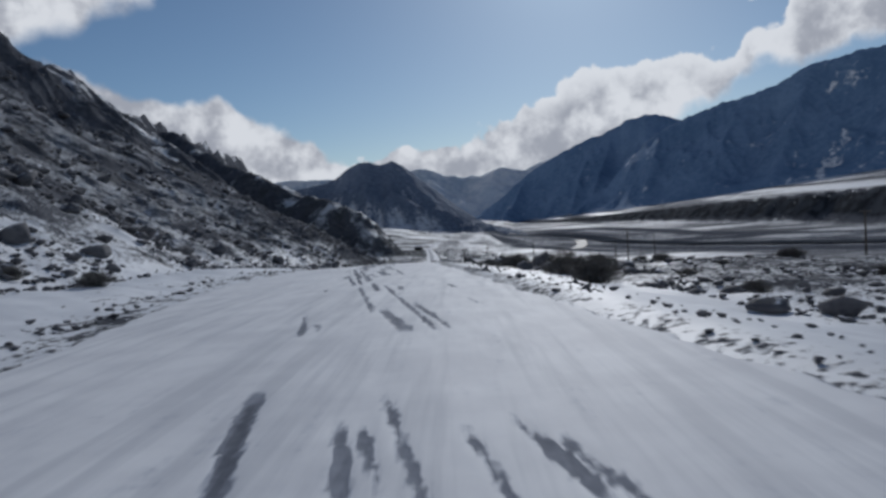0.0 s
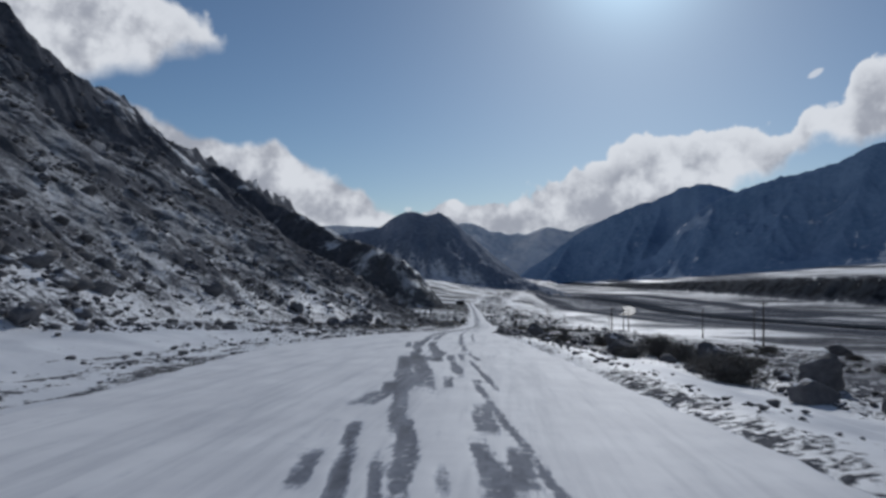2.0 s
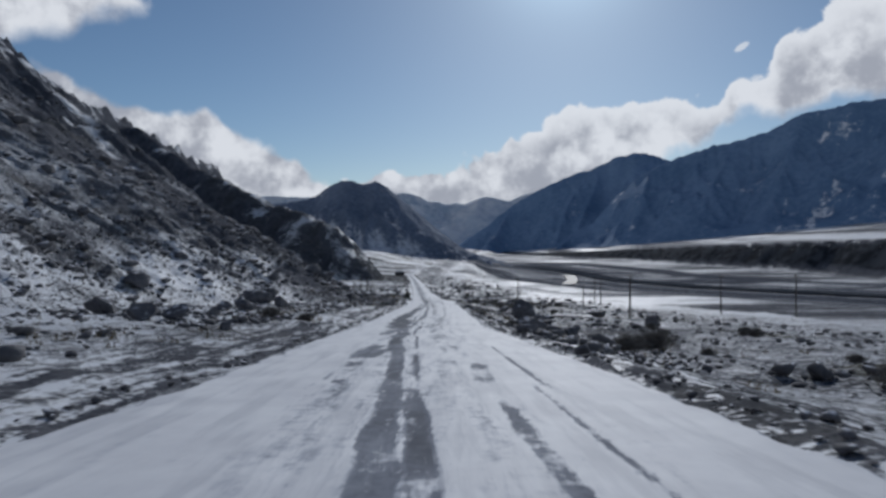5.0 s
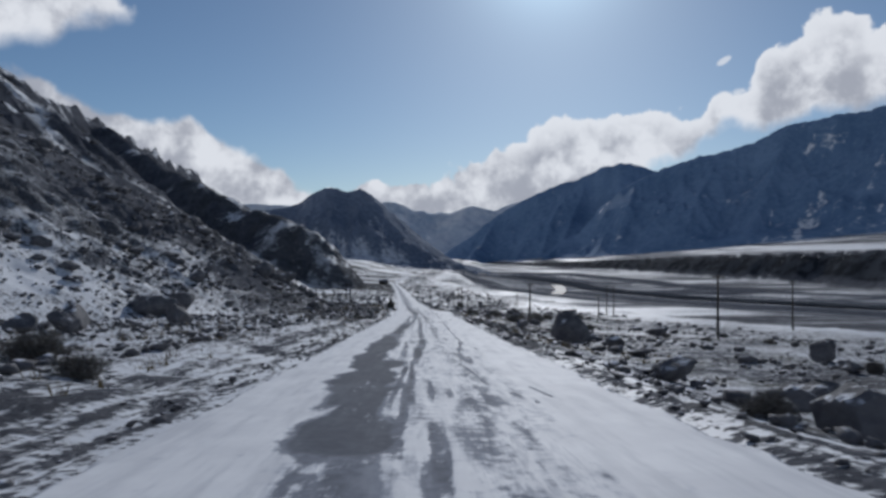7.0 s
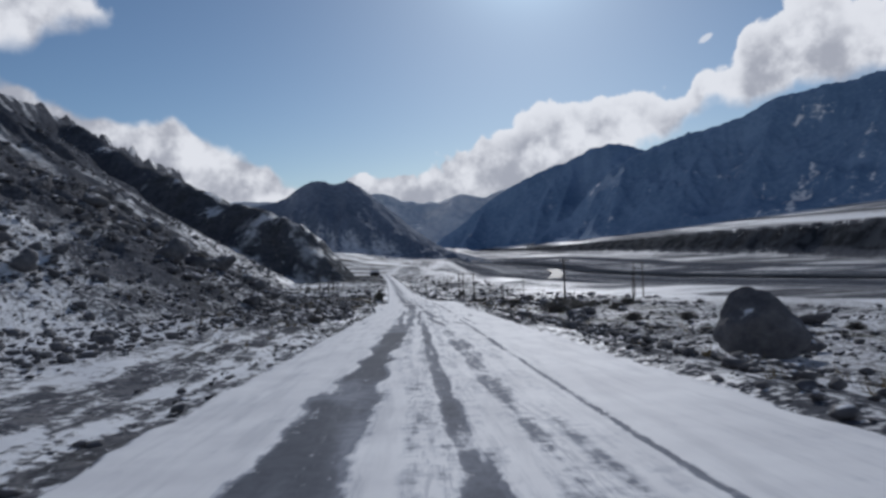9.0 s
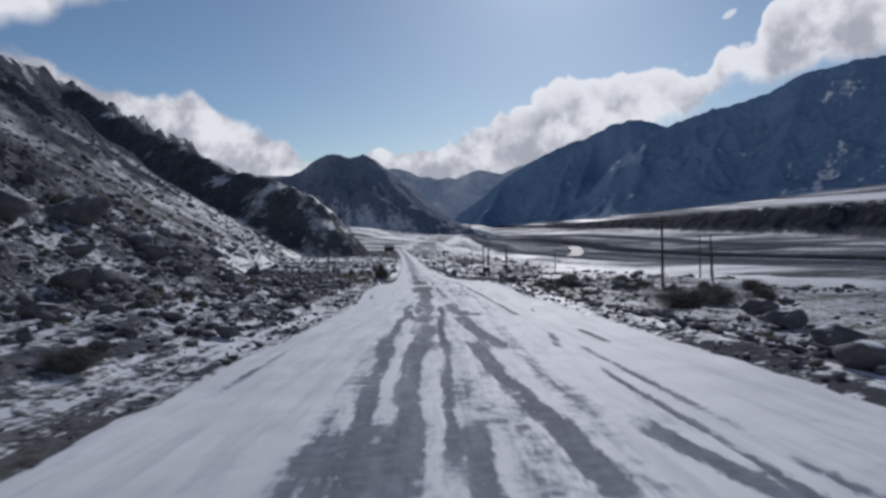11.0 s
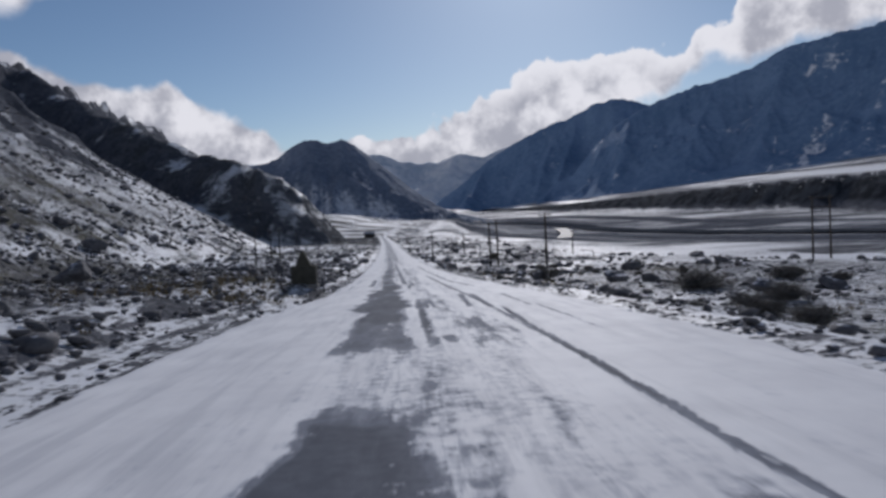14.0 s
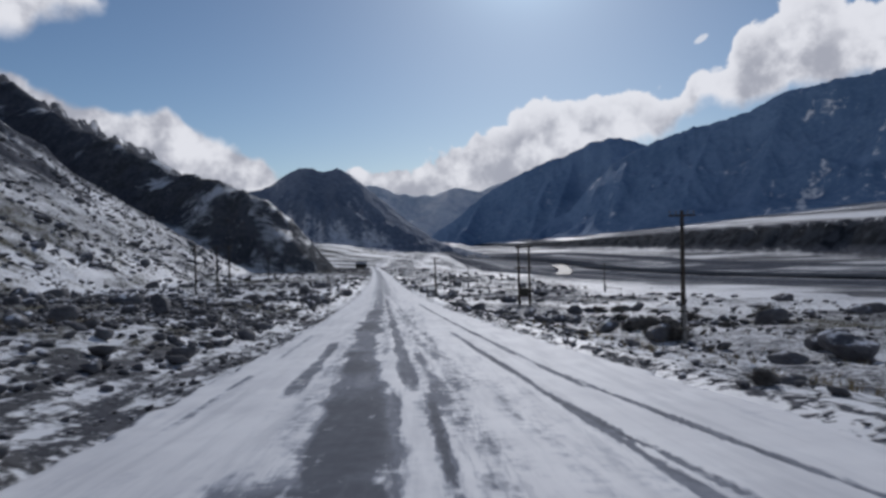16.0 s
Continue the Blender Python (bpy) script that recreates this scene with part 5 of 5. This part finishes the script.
# ---- telegraph poles ----
def telegraph_pole(x, y, high, turn, arms, label):
    ob = thing("telegraph_pole", Matrix.Translation((x, y, ground_at(x, y) - 0.1)) @ Euler((0, 0, radians(turn))).to_matrix().to_4x4(), label, "utility pole", "telegraph poles along the valley")
    part("post", rod(bmesh.new(), (0, 0, 0.5), (0.03, 0, high), 0.125, 0.085, 12), WOOD, ob, smooth=True)
    bm = box(bmesh.new(), 0.0, -0.19, 0.95, 0.17, 0.19, 1.95, 0.02)
    part("stub", bm, CONCRETE, ob, "grey concrete foot lashed to the post")
    for zb in (0.75, 1.6):
        part("lashing", rod(bmesh.new(), (0, -0.09, zb), (0, -0.09, zb + 0.06), 0.235, 0.235, 12), PAINT, ob)
    for k in range(arms):
        za = high - 0.25 - 0.55 * k
        arm = part("crossarm", box(bmesh.new(), 0, -0.11, za, 1.25, 0.08, 0.09, 0.01), WOOD, ob)
        for xa in (-0.56, -0.28, 0.28, 0.56):
            bm = rod(bmesh.new(), (xa, -0.11, za + 0.05), (xa, -0.11, za + 0.15), 0.012, 0.012, 6)
            rod(bm, (xa, -0.11, za + 0.13), (xa, -0.11, za + 0.20), 0.042, 0.048, 8)
            rod(bm, (xa, -0.11, za + 0.20), (xa, -0.11, za + 0.24), 0.036, 0.018, 8)
            part("insulator", bm, GLAZE, arm, "pale glazed insulator")
    return ob


for x, y in ((45, 80), (32, 135), (20.2, 188.8), (10.9, 248.7), (3.6, 305.8)):
    telegraph_pole(x, y, 6.5, -8, 1, "weathered wooden telegraph pole with a crossarm, concrete foot")


def twin_pole(x, y, gap, turn, high, beam, cabinet, label):
    """Two posts joined by a beam, with or without a cabinet between them."""
    ob = thing("twin_pole", Matrix.Translation((x, y, ground_at(x, y) - 0.15)) @ Euler((0, 0, radians(turn))).to_matrix().to_4x4(), label, "utility pole", "telegraph poles along the valley")
    for s in (-1, 1):
        part("post", rod(bmesh.new(), (s * gap / 2, 0, 0), (s * gap / 2 - 0.02 * s, 0, high + 0.12 * s), 0.15, 0.10, 12), WOOD, ob, smooth=True)
    part("beam", box(bmesh.new(), 0, -0.17, beam, gap + 0.7, 0.12, 0.15, 0.012), WOOD, ob)
    arm = part("crossarm", box(bmesh.new(), 0, 0.17, high - 0.35, gap + 0.9, 0.10, 0.12, 0.01), WOOD, ob)
    for k in range(4):
        xa = (gap + 0.7) * (k / 3 - 0.5)
        bm = rod(bmesh.new(), (xa, 0.17, high - 0.3), (xa, 0.17, high - 0.2), 0.014, 0.014, 6)
        rod(bm, (xa, 0.17, high - 0.22), (xa, 0.17, high - 0.1), 0.05, 0.035, 8)
        part("insulator", bm, GLAZE, arm, "pale glazed insulator")
    if cabinet:
        part("platform", box(bmesh.new(), 0, 0, 1.25, gap + 0.4, 0.6, 0.12, 0.012), WOOD, ob)
        part("cabinet", box(bmesh.new(), 0, 0, 1.75, gap - 0.4, 0.5, 0.86, 0.02), PAINT, ob, "dark steel transformer cabinet")
    return ob


twin_pole(4.5, 357.0, 1.3, -22, 7.4, 4.6, True, "weathered twin wooden poles carrying a dark transformer cabinet")
twin_pole(49.5, 338.2, 2.3, -38, 9.3, 7.6, False, "tall weathered twin wooden poles joined by a beam")
for x, y in ((51.5, 234), (60.3, 220.3), (37.3, 304), (-4.8, 386.2), (32, 420), (8, 470)):
    telegraph_pole(x, y, 8.2 if y < 240 else 6.3, 12, 1, "thin weathered wooden pole with one crossarm")
for x, y in ((-34.1, 367.3), (-32.6, 367.6), (-36.6, 366.4), (-41, 441)):
    telegraph_pole(x, y, 6.6, 0, 1, "weathered wooden pole standing below the snowy hillside")


# ---- roadside marker and far shed ----
def marker(x, y):
    ob = thing("roadside_marker", Matrix.Translation((x, y, ground_at(x, y) - 0.05)) @ Euler((0, 0, radians(-6))).to_matrix().to_4x4(), "dark roadside marker block with a steep pointed gable", "monument")
    part("plinth", box(bmesh.new(), 0, 0, 0.06, 1.6, 0.55, 0.22, 0.02), CONCRETE, ob)
    part("slab", box(bmesh.new(), 0, 0, 0.68, 1.42, 0.34, 1.04, 0.025), PAINT, ob)
    bm = bmesh.new()
    f = [bm.verts.new(p) for p in ((-0.46, -0.14, 1.2), (0.46, -0.14, 1.2), (0.05, -0.12, 2.1), (-0.05, -0.12, 2.1))]
    g = [bm.verts.new((v.co.x, -v.co.y, v.co.z)) for v in f]
    bm.faces.new(f), bm.faces.new(g[::-1])
    for i in range(4):
        bm.faces.new((f[i], g[i], g[(i + 1) % 4], f[(i + 1) % 4]))
    bmesh.ops.recalc_face_normals(bm, faces=bm.faces)
    bmesh.ops.bevel(bm, geom=list(bm.edges), offset=0.015, segments=2, affect="EDGES")
    part("gable", bm, PAINT, ob)
    for xs in (0.52, 0.62, -0.58):
        part("stud", box(bmesh.new(), xs, 0, 1.235, 0.055, 0.2, 0.09, 0.008), PAINT, ob)
    return ob


marker(-15.3, 278.0)


def shed(x, y):
    ob = thing("shed", Matrix.Translation((x, y, ground_at(x, y) - 0.2)), "small dark roadside shed under a snowy roof", "shed")
    part("wall", box(bmesh.new(), 0, 0, 2.4, 10.5, 6, 4.8, 0.05), PLASTER, ob)
    bm = bmesh.new()
    a = [bm.verts.new(p) for p in ((-5.7, -3.4, 4.7), (5.7, -3.4, 4.7), (5.7, 0, 6.4), (-5.7, 0, 6.4), (-5.7, 3.4, 4.7), (5.7, 3.4, 4.7))]
    for q in ((0, 1, 2, 3), (3, 2, 5, 4)):
        bm.faces.new([a[i] for i in q])
    bmesh.ops.solidify(bm, geom=list(bm.faces), thickness=0.3)
    part("roof", bm, SNOW, ob, "snow-covered pitched roof")
    part("door", box(bmesh.new(), 1.5, -3.03, 1.2, 1.1, 0.1, 2.1, 0.01), WOOD, ob)
    for xw in (-3, 3.6):
        part("window", box(bmesh.new(), xw, -3.03, 2.2, 1.2, 0.1, 1.1, 0.01), PAINT, ob)
    return ob


shed(-51, 994)
